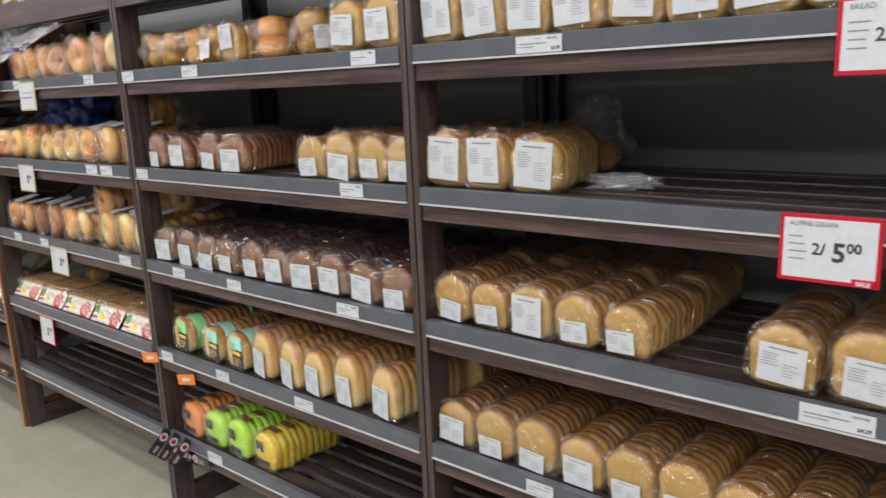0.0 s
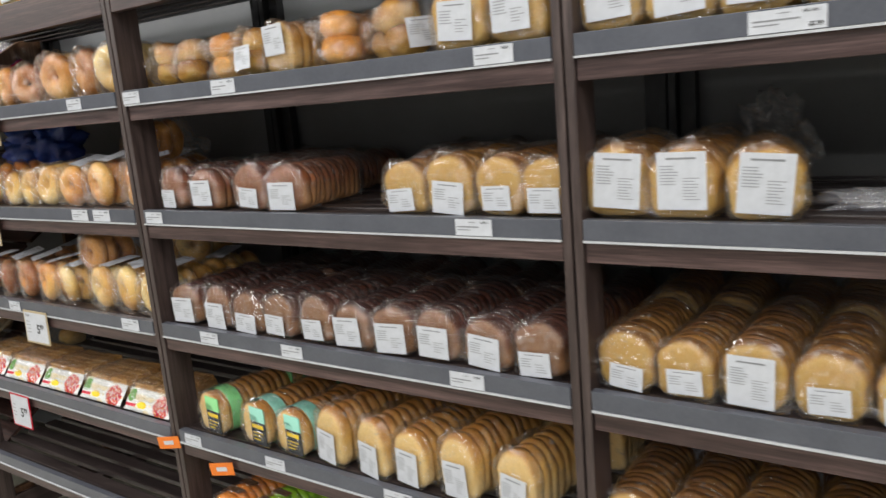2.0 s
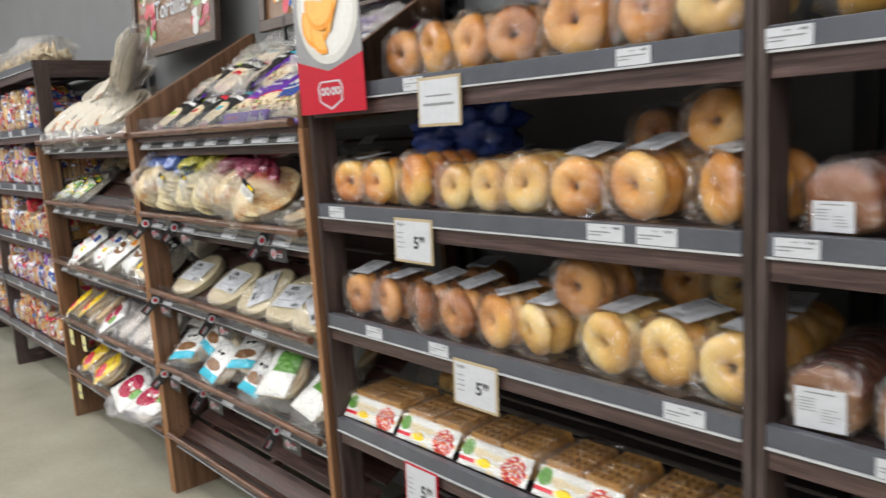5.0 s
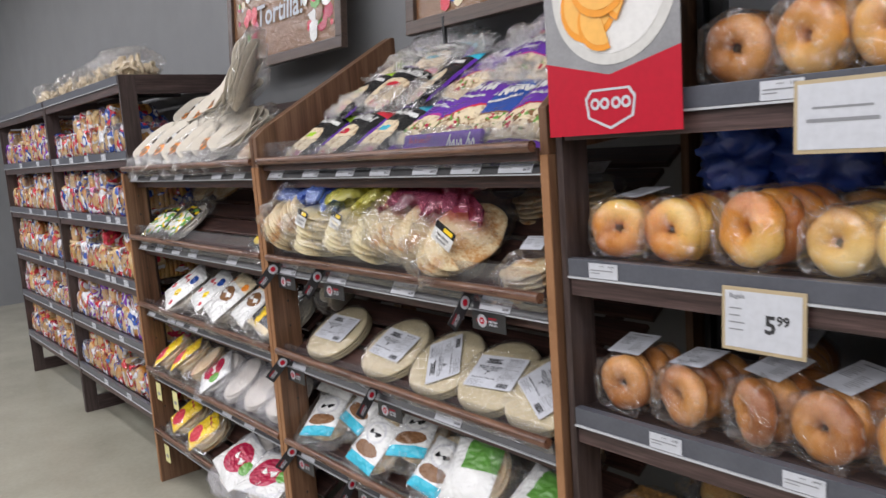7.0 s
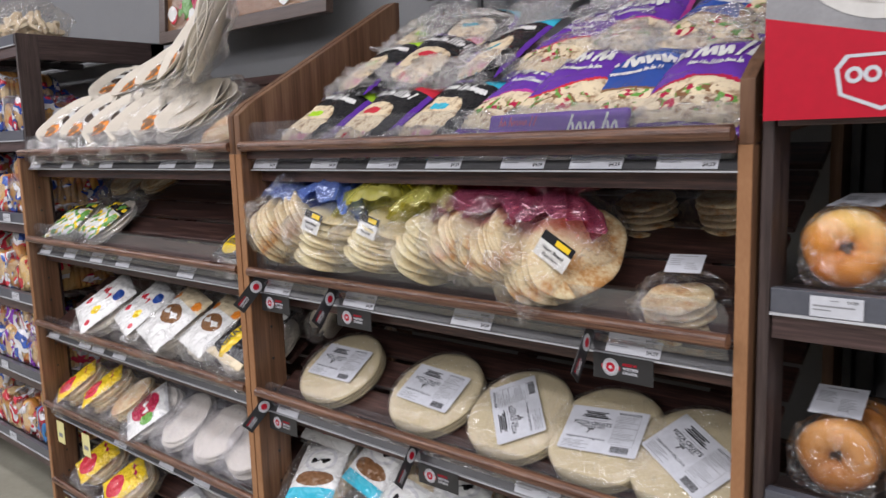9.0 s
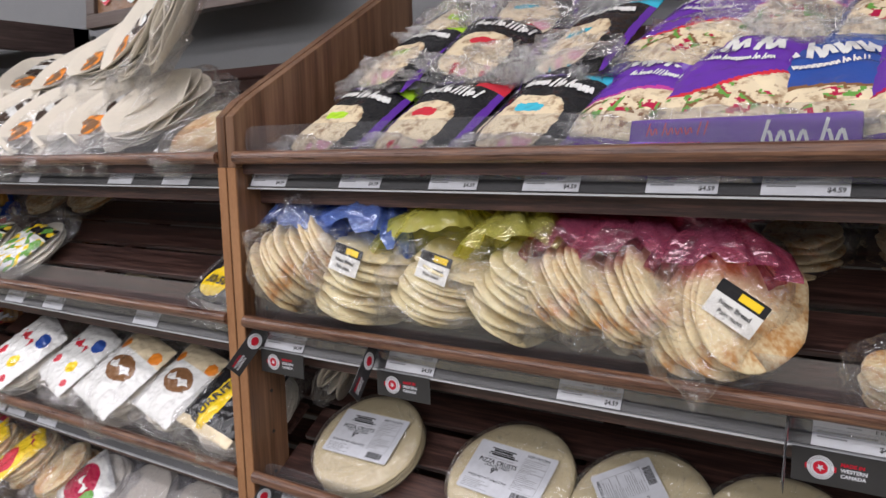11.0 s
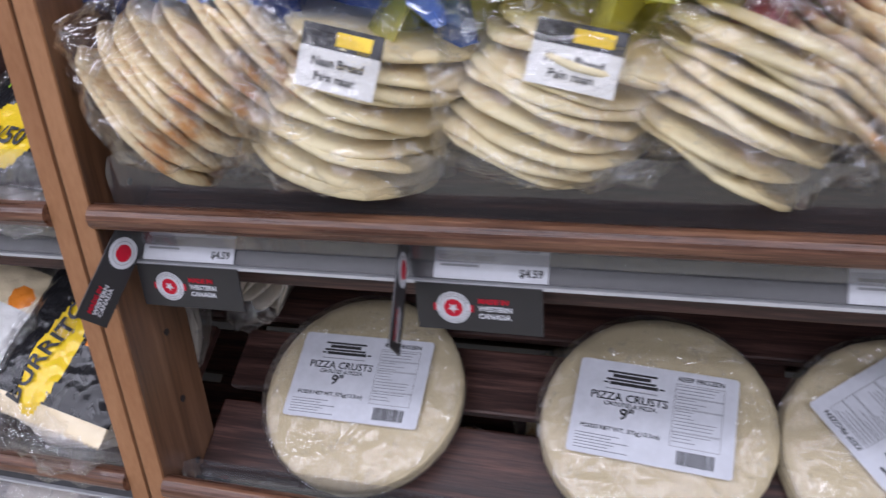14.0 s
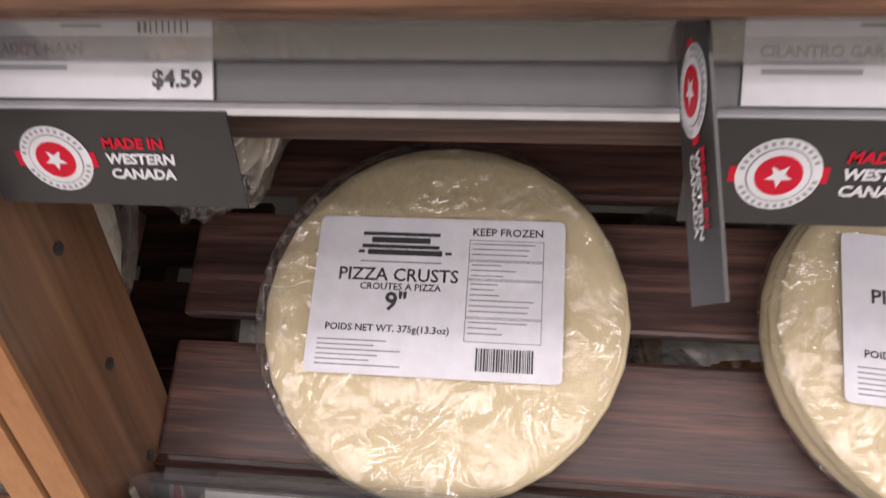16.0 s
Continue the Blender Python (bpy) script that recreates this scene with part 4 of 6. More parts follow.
def script(u0, u1, v, tall, seed):
    """Hand-like strokes that stand for a maker's mark: tall bars and waves."""
    rnd = random.Random(seed)
    strokes, u = [], u0
    wide = tall * 0.95
    while u + wide * 0.6 < u1:
        kind = rnd.choice("lvv")
        if kind == "l":
            pts = [(u + wide * 0.28 + 0.05 * tall * k, v + tall * 0.25 * k) for k in range(5)]
        else:
            pts = [(u + wide * 0.6 * k / 9, v + tall * (0.32 + 0.28 * math.cos(k * 0.95))) for k in range(10)]
        strokes.append(pts)
        u += wide * (0.72 if kind != "l" else 0.5)
    return strokes


def pouch_mesh(w, h, t, region, mats, seed=0, words=(), marks=()):
    """A filled flat pack lying in x and y with its foot at y = 0; region(u, v) picks the print."""
    bm = bmesh.new()
    nu, nv = 60, 80
    top, low = [], []
    for j in range(nv + 1):
        v = j / nv
        a, b = [], []
        for i in range(nu + 1):
            u = i / nu
            zig = 0.0015 * (1 if i % 2 else -1) if j in (0, nv) else 0
            x, y = (u - 0.5) * w * (1 + 0.02 * noise.noise(Vector((v * 4, seed, 1)))), v * h + zig
            z = pouch_height(u, v, t, seed)
            a.append(bm.verts.new((x, y, 0.004 + z)))
            b.append(bm.verts.new((x, y, max(0.0, 0.003 - 0.15 * z))))
        top.append(a)
        low.append(b)
    for j in range(nv):
        for i in range(nu):
            f = bm.faces.new((top[j][i], top[j][i + 1], top[j + 1][i + 1], top[j + 1][i]))
            f.material_index, f.smooth = region((i + 0.5) / nu, (j + 0.5) / nv), True
            g = bm.faces.new((low[j][i], low[j + 1][i], low[j + 1][i + 1], low[j][i + 1]))
            g.material_index = f.material_index
    for text, u, v, size, index, angle in words:
        tb = bmesh.new()
        text_into(tb, text, 0, 0, size, index, 0, "CENTER", 0.0006)
        turn = Matrix.Rotation(radians(angle), 2)
        where = {}
        for vert in tb.verts:
            p = turn @ Vector((vert.co.x, vert.co.z))
            x, y = (u - 0.5) * w + p.x, v * h + p.y
            uu, vv = min(max(x / w + 0.5, 0), 1), min(max(y / h, 0), 1)
            where[vert] = bm.verts.new((x, y, 0.0062 + pouch_height(uu, vv, t, seed)))
        for face in tb.faces:
            f = bm.faces.new([where[q] for q in face.verts])
            f.material_index = index
        tb.free()
    for strokes, width, index in marks:
        for pts in strokes:
            for (a, b), (c, d) in zip(pts, pts[1:]):
                p, q = Vector(((a - 0.5) * w, b * h)), Vector(((c - 0.5) * w, d * h))
                side = (q - p).orthogonal().normalized() * width / 2
                along = (q - p).normalized() * width * 0.3
                quad = []
                for e in (p - side - along, q - side + along, q + side + along, p + side - along):
                    uu, vv = min(max(e.x / w + 0.5, 0), 1), min(max(e.y / h, 0), 1)
                    quad.append(bm.verts.new((e.x, e.y, 0.0064 + pouch_height(uu, vv, t, seed))))
                bm.faces.new(quad).material_index = index
    return to_mesh("pack", bm, mats)


def disc(u, v, cu, cv, ru, rv):
    return ((u - cu) / ru) ** 2 + ((v - cv) / rv) ** 2 < 1


def squiggle(u, v, u0, u1, cv, amp, wide):
    """A band that stands for a brand's lettering."""
    return u0 < u < u1 and abs(v - cv - amp * math.sin(u * 40)) < wide * (0.55 + 0.45 * math.sin(u * 23))


WAFFLE_FRONT = pouch_mesh(0.222, 0.068, 0.008, berry_region, [P["white"], P["red"], P["green"], P["yellow"], P["crimson"], P["cream"], P["orange"]], 17)
for k in range(5):
    waffles(-3.765 + 0.245 * k, YF, L4)


def protein(tab):
    def region(u, v):
        if u > 0.7 and v > 0.84:
            return 2
        if disc(abs(u - 0.46) ** 1.6, abs(v - 0.47) ** 1.6, 0, 0, 0.14 ** 1.6, 0.05 ** 1.6):
            return 2
        if disc(abs(u - 0.48) ** 1.6, abs(v - 0.33) ** 1.6, 0, 0, 0.33 ** 1.6, 0.27 ** 1.6):
            n = noise.noise(Vector((u * 9, v * 11, len(tab))))
            return 5 if v < 0.2 and n > 0.25 else (2 if v < 0.16 and n < -0.3 else 1)
        return 3 if u < 0.06 or u > 0.95 else 0
    marks = ((script(0.2, 0.9, 0.69, 0.1, 5 + len(tab)), 0.0046, 4), (script(0.16, 0.56, 0.84, 0.085, 9), 0.0036, 6))
    return pouch_mesh(0.185, 0.26, 0.03, region, [P["black"], FLATBREAD, P[tab], P["purple"], P["white"], P["pink"], P["violet"]], len(tab), (), marks)


def flat(body, accent, seed):
    def region(u, v):
        edge = 0.37 + 0.07 * math.sin(u * 5 + seed * 1.7) + 0.14 * (u - 0.5)
        if 0.06 < u < 0.94 and 0.06 < v < edge:
            n, q = noise.noise(Vector((u * 7 + seed, v * 9, seed))), noise.noise(Vector((u * 16, v * 18, seed * 2)))
            if disc(u, v, 0.5, 0.24, 0.36, 0.12) and q > 0.0:
                return 5 if n > 0.2 else (6 if n > 0.0 else (7 if n > -0.2 else 1))
            return 8 if n > 0.18 else 1
        if edge < v < edge + 0.03 or u > 0.96:
            return 3
        return 0 if v > edge else 4
    marks = ((script(0.14, 0.86, 0.66, 0.19, seed), 0.0085, 2), (script(0.3, 0.75, 0.57, 0.05, seed + 1), 0.0022, 2), (script(0.3, 0.62, 0.88, 0.06, seed + 2), 0.003, 2))
    return pouch_mesh(0.215, 0.275, 0.035, region, [P[body], FLATBREAD, P["white"], P[accent], P[body], P["crimson"], P["green"], P["brown"], P["cream"]], seed, (), marks)


PACKS = dict(green=protein("lime"), red=protein("red"), cyan=protein("cyan"), purple=flat("purple", "red", 2), multi=flat("purple", "magenta", 3), blue=flat("blue", "brown", 4), fold=flat("purple", "crimson", 7))
PACK_WORDS = dict(green="black flatbread pack with a lime green tab", red="black flatbread pack with a red tab", cyan="black flatbread pack with a cyan tab", purple="purple and red flatbread pack", multi="purple and magenta flatbread pack", blue="blue flatbread pack with a food picture", fold="purple folded-flatbread pack with white script")


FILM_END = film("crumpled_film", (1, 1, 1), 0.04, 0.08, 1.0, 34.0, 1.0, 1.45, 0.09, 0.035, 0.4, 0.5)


PACK_END = [to_mesh("clear_end", blob_bm(0.092, 0.05, 0.022, q, 0.75, 2.6, (52, 22)), FILM_END) for q in (81, 82)]


def pack(kind, m, group="flatbread packs"):
    ob = thing("flatbread_pack", m, PACK_WORDS[kind] + " on a sloping shelf", "flatbread", group)
    share("pack", PACKS[kind], ob)
    share("clear_end", PACK_END[len(kind) % 2], ob, pose(0, 0.27, 0.004, 16))
    share("clear_foot", PACK_END[(len(kind) + 1) % 2], ob, pose(0, 0.03, 0.012) @ Matrix.Diagonal((0.95, 0.4, 0.5, 1)))
    return ob


for kind, x, s, rz in (("green", -5.00, 0.025, -8), ("red", -4.80, 0.02, -9), ("cyan", -4.60, 0.02, -10), ("multi", -4.44, 0.055, -14), ("purple", -4.30, 0.06, -6), ("blue", -4.13, 0.05, 14), ("fold", -4.03, 0.03, -4)):
    pack(kind, on_slope(x, 0, s, 6, 0, rz, 0.012 + (0.012 if kind in ("purple", "fold") else 0)))
for kind, x, s, rz in (("green", -4.97, 0.23, -6), ("red", -4.78, 0.24, -12), ("cyan", -4.58, 0.24, -6), ("purple", -4.42, 0.23, -10), ("multi", -4.25, 0.27, 6), ("blue", -4.08, 0.25, -12), ("fold", -4.02, 0.30, 8), ("green", -4.93, 0.40, -14), ("cyan", -4.72, 0.42, 8), ("purple", -4.3, 0.43, 4)):
    pack(kind, on_slope(x, 0, s, 4, random.Random(int(x * 100)).uniform(-14, 14), rz + random.Random(int(x * 70)).uniform(-12, 12), 0.05))
for kind, x, s, rz in (("green", -4.99, 0.05, -3), ("cyan", -4.62, 0.05, -4), ("purple", -4.24, 0.1, 3)):
    pack(kind, on_slope(x, 0, s, 2, 0, rz, 0.001))
ob = thing("flatbread_box", on_slope(-4.25, 0, 0.022, 42, 0, 1, 0.022), "folded purple flatbread pack end with upside-down print", "flatbread")
part("box", box((-0.14, 0, 0), (0.14, 0.058, 0.014), 0.005), P["purple"], ob)
bm = bmesh.new()
for x0, x1, z0, tall, width, index, seed in ((0.02, 0.13, 0.014, 0.036, 0.0042, 0, 3), (-0.12, -0.03, 0.033, 0.018, 0.0016, 1, 4), (-0.115, -0.035, 0.013, 0.018, 0.0016, 1, 5)):
    for pts in script(x0, x1, z0, tall, seed):
        for p, q in zip(pts, pts[1:]):
            p, q = Vector(p), Vector(q)
            side = (q - p).orthogonal().normalized() * width / 2
            f = bm.faces.new([bm.verts.new((e.x, e.y, 0.0146)) for e in (p - side, q - side, q + side, p + side)])
            f.material_index = index
part("print", bm, [P["white"], P["red"]], ob)


# ---- naan, pizza crusts and wraps on the sloping shelves ----
def disc_bm(rx, ry, t, seed, wob=0.06):
    rings = []
    for s, z in ((0.0, 0.0), (0.9, 0.0), (0.985, t * 0.25), (1.0, t * 0.5), (0.985, t * 0.78), (0.9, t), (0.5, t * 1.12), (0.02, t * 1.1)):
        ring = []
        for k in range(28):
            q = 2 * math.pi * k / 28
            n = 1 + wob * noise.noise(Vector((math.cos(q) * 1.3 + seed, math.sin(q) * 1.3, seed)))
            x, y = math.cos(q) * rx * max(s, 0.02) * n, math.sin(q) * ry * max(s, 0.02) * n
            ring.append((x, y, z + wob * 0.06 * noise.noise(Vector((x * 18 + seed * 3, y * 18, 0)))))
        rings.append(ring)
    return ring_mesh(rings)


NAANS = {True: [to_mesh("naan", disc_bm(0.07, 0.1, 0.0075, s, 0.1), NAAN_PALE) for s in (1, 2, 3)], False: [to_mesh("naan", disc_bm(0.07, 0.1, 0.0075, s, 0.1), NAAN) for s in (4, 5, 6)]}


def ruff_bm(r, h, seed):
    """The gathered, pleated end of a tied bag."""
    rings = []
    for j, (s, z) in enumerate(((1.0, 0.0), (0.82, 0.25), (0.5, 0.45), (0.28, 0.55), (0.5, 0.68), (0.85, 0.85), (1.0, 1.0))):
        ring = []
        for k in range(48):
            q = 2 * math.pi * k / 48
            n = 1 + 0.38 * noise.noise(Vector((math.cos(q) * 3.5 + seed, math.sin(q) * 3.5, j * 0.35))) + (0.04 + 0.03 * j) * math.sin(k * math.pi / 2 + seed)
            ring.append((math.cos(q) * r * s * n, z * h + 0.035 * noise.noise(Vector((k * 0.4, j, seed))), math.sin(q) * r * 0.55 * s * n))
        rings.append(ring)
    return ring_mesh(rings, False)


def naan_bag(x, s, lean, spin, tint, word, pale, level=1, n=7, label=True, lift=0.035, size=1.0, rx=0, flat=-30):
    _count[0] += 1
    i = _count[0]
    rnd = random.Random(i)
    ob = thing("naan_bag", on_slope(x, level, s, rx, 0, 0, 0.0) @ Matrix.Diagonal((size, size, size, 1)), "clear bag of stacked naan with a " + word + " tied top", "naan bread", "bags of naan")
    up = Matrix.Rotation(radians(lean), 4, "Y")
    base = Matrix.Translation((0, 0.11, lift + 0.06 * abs(math.sin(radians(lean))))) @ Matrix.Rotation(radians(spin), 4, "Z") @ Matrix.Rotation(radians(flat), 4, "X") @ up
    for k in range(n):
        share("naan", NAANS[pale][(k + i) % 3], ob, base @ pose(rnd.uniform(-0.006, 0.006) + 0.003 * k, rnd.uniform(-0.006, 0.006), (k - n / 2) * 0.0098, rnd.uniform(-3, 3), rnd.uniform(-4, 4), rnd.uniform(-8, 8)))
    bag = part("bag", blob_bm(0.086, 0.128, 0.0098 * n / 2 + 0.016, i, 0.24, 2.4, (48, 30)), FILM, ob)
    bag.matrix_basis = base @ pose(0.006, 0, -0.0098 * n / 2 - 0.012)
    if tint is not None:
        crown = part("tied_top", ruff_bm(0.088, 0.15, i), tint, ob, word + " gathered plastic")
        crown.matrix_basis = pose(rnd.uniform(-0.01, 0.01), 0.115, lift + 0.078, 24, 0, rnd.uniform(-14, 14)) @ Matrix.Diagonal((1.0, 0.8, 1.0, 1))
    if label:
        bm = bmesh.new()
        add_box(bm, (-0.04, -0.001, 0), (0.04, 0, 0.036), 0, 0)
        add_box(bm, (-0.04, -0.0012, 0.036), (0.04, 0, 0.056), 0, 1)
        add_quad(bm, -0.005, 0.03, 0.040, 0.052, -0.0018, 2)
        text_into(bm, "Naan Bread", 0, 0.021, 0.011, 3, -0.0018, "CENTER", 0.0003)
        text_into(bm, "Pain naan", 0, 0.008, 0.011, 3, -0.0018, "CENTER", 0.0002)
        tag = part("label", bm, [P["white"], P["black"], P["yellow"], INK], ob, "white and black naan label")
        if lean > 38:
            tag.matrix_basis = pose(0.028, 0.045, 0.108, -42, 28, -16) @ Matrix.Diagonal((0.78, 0.78, 0.78, 1))
        else:
            tag.matrix_basis = pose(0.03, 0.036, 0.121, -50, 6, -12) @ Matrix.Diagonal((0.66, 0.66, 0.66, 1))
    return ob


naan_bag(-5.055, 0.02, 64, 30, BLUE_FILM, "blue", False, n=13, label=False, size=1.22)
naan_bag(-4.915, 0.01, 22, 14, BLUE_FILM, "blue", True, n=10, size=1.28)
naan_bag(-4.74, 0.02, 24, 12, YELLOW_FILM, "yellow", True, n=9, size=1.22)
naan_bag(-4.59, 0.02, 30, 10, YELLOW_FILM, "yellow", True, n=9, label=False, size=1.18)
naan_bag(-4.49, 0.03, 48, 8, PINK_FILM, "rose pink", False, n=9, label=False, size=1.14)
naan_bag(-4.395, 0.025, 48, 4, PINK_FILM, "rose pink", False, n=9, label=False, size=1.14)
naan_bag(-4.285, 0.015, 42, -10, PINK_FILM, "rose pink", False, n=9, flat=-6, size=1.12)
for x, s in ((-5.03, 0.27), (-4.86, 0.27), (-4.75, 0.24), (-4.62, 0.26)):
    naan_bag(x, s, 10, 0, BLUE_FILM if x < -4.8 else YELLOW_FILM, "blue" if x < -4.8 else "yellow", False, n=5, label=False)


def mini_naan(x, s, word, level=1):
    _count[0] += 1
    ob = thing("naan_bag", on_slope(x, level, s, -18), "clear bag with a short stack of " + word, "naan bread", "bags of mini naan")
    for k in range(5):
        share("naan", NAANS[False][k % 3], ob, pose(0, 0.075, 0.002 + 0.0135 * k, 0, 0, 40 * k) @ Matrix.Diagonal((0.82, 0.6, 1, 1)))
    part("bag", blob_bm(0.078, 0.082, 0.045, _count[0], 0.2, 2.6, (30, 18)), FILM, ob).location = (0, 0.075, 0)
    share("label", STICKERS["small"], ob, pose(0, 0.1, 0.096, -70, 0, 6))
    return ob


mini_naan(-4.21, 0.27, "browned naan")
mini_naan(-4.05, 0.29, "browned naan")
mini_naan(-4.045, 0.01, "browned naan")


def pizza_label_bm(inches):
    bm = bmesh.new()
    w, h = 0.158, 0.103
    pts = []
    r = 0.004
    for cx, cz, q0 in ((w / 2 - r, h / 2 - r, 0), (-w / 2 + r, h / 2 - r, 90), (-w / 2 + r, -h / 2 + r, 180), (w / 2 - r, -h / 2 + r, 270)):
        for k in range(4):
            q = radians(q0 + 30 * k)
            pts.append((cx + r * math.cos(q), cz + r * math.sin(q)))
    f = bm.faces.new([bm.verts.new((x, 0, z)) for x, z in pts])
    f.material_index = 0
    y = -0.0005
    add_quad(bm, -0.050, 0.0, 0.030, 0.041, y, 2)
    add_quad(bm, -0.050, -0.0, 0.0325, 0.0385, y - 0.0002, 0)
    add_quad(bm, -0.044, -0.006, 0.0335, 0.0375, y - 0.0004, 2)
    add_quad(bm, -0.052, -0.048, 0.0265, 0.0285, y, 2)
    add_quad(bm, -0.046, 0.002, 0.0255, 0.0292, y, 2)
    add_quad(bm, 0.004, 0.008, 0.0265, 0.0285, y, 2)
    add_quad(bm, -0.05, 0.002, 0.0205, 0.0215, y, 3)
    text_into(bm, "PIZZA CRUSTS", -0.025, 0.0085, 0.0118, 2, y, "CENTER", 0.0002)
    text_into(bm, "CROUTES A PIZZA", -0.023, 0.0025, 0.0062, 2, y, "CENTER", 0.0001)
    text_into(bm, inches, -0.025, -0.0105, 0.0165, 2, y, "CENTER", 0.0004)
    text_into(bm, "POIDS NET WT. 375g(13.3oz)", -0.029, -0.0245, 0.0062, 2, y, "CENTER", 0.0001)
    text_into(bm, "KEEP FROZEN", 0.043, 0.0405, 0.0072, 2, y, "CENTER", 0.0001)
    rnd = random.Random(4)
    for k in range(6):
        z = -0.031 - 0.0031 * k
        add_quad(bm, -0.072, -0.072 + rnd.uniform(0.03, 0.088), z, z + 0.0009, y, 3)
    for z0, z1 in ((0.024, 0.0375), (0.0115, 0.0235), (-0.013, 0.011), (-0.0285, -0.0135)):
        for a, b, c, d in ((0.019, 0.066, z0, z0 + 0.0005), (0.019, 0.0195, z0, z1), (0.0655, 0.066, z0, z1), (0.019, 0.066, z1 - 0.0005, z1)):
            add_quad(bm, a, b, c, d, y, 3)
        z = z1 - 0.003
        while z > z0 + 0.002:
            add_quad(bm, 0.021, 0.021 + rnd.uniform(0.012, 0.042), z, z + 0.0008, y, 3)
            z -= 0.0035
    x = 0.027
    while x < 0.062:
        b = rnd.choice((0.0004, 0.0007, 0.0011))
        add_quad(bm, x, x + b, -0.046, -0.032, y, 2)
        x += b + rnd.choice((0.0004, 0.0007))
    return bm


PIZZA_LABEL = {t: to_mesh("label", pizza_label_bm(t), [PAPER, PAPER, INK, GREY_INK]) for t in ('9"', '7"')}
CRUST = [to_mesh("crust", disc_bm(0.1165, 0.1165, 0.0115, s, 0.012), DOUGH) for s in (31, 32, 33)]


def shrink_bm(r, t, seed):
    rings = []
    for s, z in ((0.6, -0.001), (0.985, -0.001), (1.014, t * 0.15), (1.014, t * 0.5), (1.012, t * 0.85), (0.985, t + 0.0012), (0.9, t + 0.0022), (0.7, t + 0.003), (0.45, t + 0.0035), (0.2, t + 0.0035), (0.02, t + 0.0035)):
        rings.append([(r * s * math.cos(q), r * s * math.sin(q), z + 0.0022 * (noise.noise(Vector((r * s * math.cos(q) * 22, r * s * math.sin(q) * 60, seed))) if z > t * 0.9 else 0)) for q in np.linspace(0, 2 * math.pi, 65)[:-1]])
    return ring_mesh(rings, False)


SHRINK = [to_mesh("shrink_wrap", shrink_bm(0.117, 0.036, s), FILM_TIGHT) for s in (1, 2)]
for k, (x, s, turn, inches) in enumerate(((-4.957, 0.150, 1, '9"'), (-4.638, 0.150, -4, '9"'), (-4.405, 0.148, 128, '9"'), (-4.205, 0.148, 6, '7"'), (-4.03, 0.142, -32, '7"'))):
    ob = thing("pizza_crust_pack", on_slope(x, 2, s, 0, 0, 0, 0.004), "shrink-wrapped stack of pale pizza crusts with white label", "pizza crusts", "pizza crust packs")
    for j in range(3):
        share("crust", CRUST[j], ob, pose(0.002 * j, -0.001 * j, 0.0115 * j, 0, 0, 70 * j))
    share("shrink_wrap", SHRINK[k % 2], ob)
    share("label", PIZZA_LABEL[inches], ob, pose(0, 0.006, 0.0412, -90, 0, 0) if abs(turn) < 3 else pose(0.0, 0.0, 0.0412, 0, 0, turn) @ pose(0, 0, 0, -90))

# ---- signs, tags and cards ----
TAN = plain("tan_card", (0.45, 0.36, 0.22), 0.5)


def price_sign(x0, x1, z0, z1, border, big, small, title, label, lines=4, sale=False):
    w, h = x1 - x0, z1 - z0
    ob = thing("price_sign", pose((x0 + x1) / 2, FRONT - 0.012, z0, -2, 0, 0), label, "price sign", "shelf price signs")
    part("frame", box((-w / 2, 0.0, 0), (w / 2, 0.003, h), 0.001), border, ob)
    m = w * 0.045
    part("card", box((-w / 2 + m, -0.001, m), (w / 2 - m, 0.0, h - m)), PAPER, ob, "white paper card")
    bm = bmesh.new()
    y = -0.0016
    if title:
        text_into(bm, title, -w * 0.4, h * 0.83, h * 0.1, 1, y, "LEFT", 0.0002)
    else:
        add_quad(bm, -w * 0.3, w * 0.3, h * 0.6, h * 0.63, y, 1)
        add_quad(bm, -w * 0.36, w * 0.36, h * 0.42, h * 0.47, y, 1)
    rnd = random.Random(int(abs(x0) * 1000))
    for k in range(lines if title else 0):
        add_quad(bm, -w * 0.4, -w * 0.4 + w * rnd.uniform(0.13, 0.2), h * (0.66 - 0.11 * k), h * (0.68 - 0.11 * k), y, 1)
    if big:
        if "/" in big:
            text_into(bm, big[:-1], -w * 0.03, h * 0.42, h * 0.24, 0, y, "RIGHT", 0.0005)
        text_into(bm, big[-1], w * 0.17, h * 0.34, h * 0.38, 0, y, "RIGHT", 0.0012)
        text_into(bm, small, w * 0.17, h * 0.48, h * 0.2, 0, y, "LEFT", 0.0007)
    part("print", bm, [INK, GREY_INK], ob)
    if sale:
        bm = bmesh.new()
        add_box(bm, (w * 0.24, -0.003, 0.001), (w * 0.46, -0.001, h * 0.12), 0, 0)
        text_into(bm, "SALE", w * 0.35, h * 0.03, h * 0.09, 1, -0.0036, "CENTER", 0.0004)
        part("sale_flash", bm, [RED, PAPER], ob, "red sale flash")
    return ob


price_sign(-3.536, -3.392, 1.158, 1.267, TAN, "5", "99", "Bagels", "white price sign in a tan frame clipped to the shelf")
price_sign(-3.347, -3.201, 0.832, 0.943, TAN, "5", "99", "Bagels", "white price sign in a tan frame clipped to the shelf")
price_sign(-3.41, -3.267, 1.483, 1.593, TAN, "", "", "", "white notice in a tan frame clipped to the shelf")
price_sign(-3.565, -3.435, 0.495, 0.617, RED, "5", "99", "Waffles"[:0] or " ", "white price sign in a red frame clipped to the shelf")
price_sign(-0.522, -0.372, 1.18, 1.29, RED, "2/5", "00", "ALPINE GRAIN", "white sale sign in a red frame clipped to the shelf", 4, True)
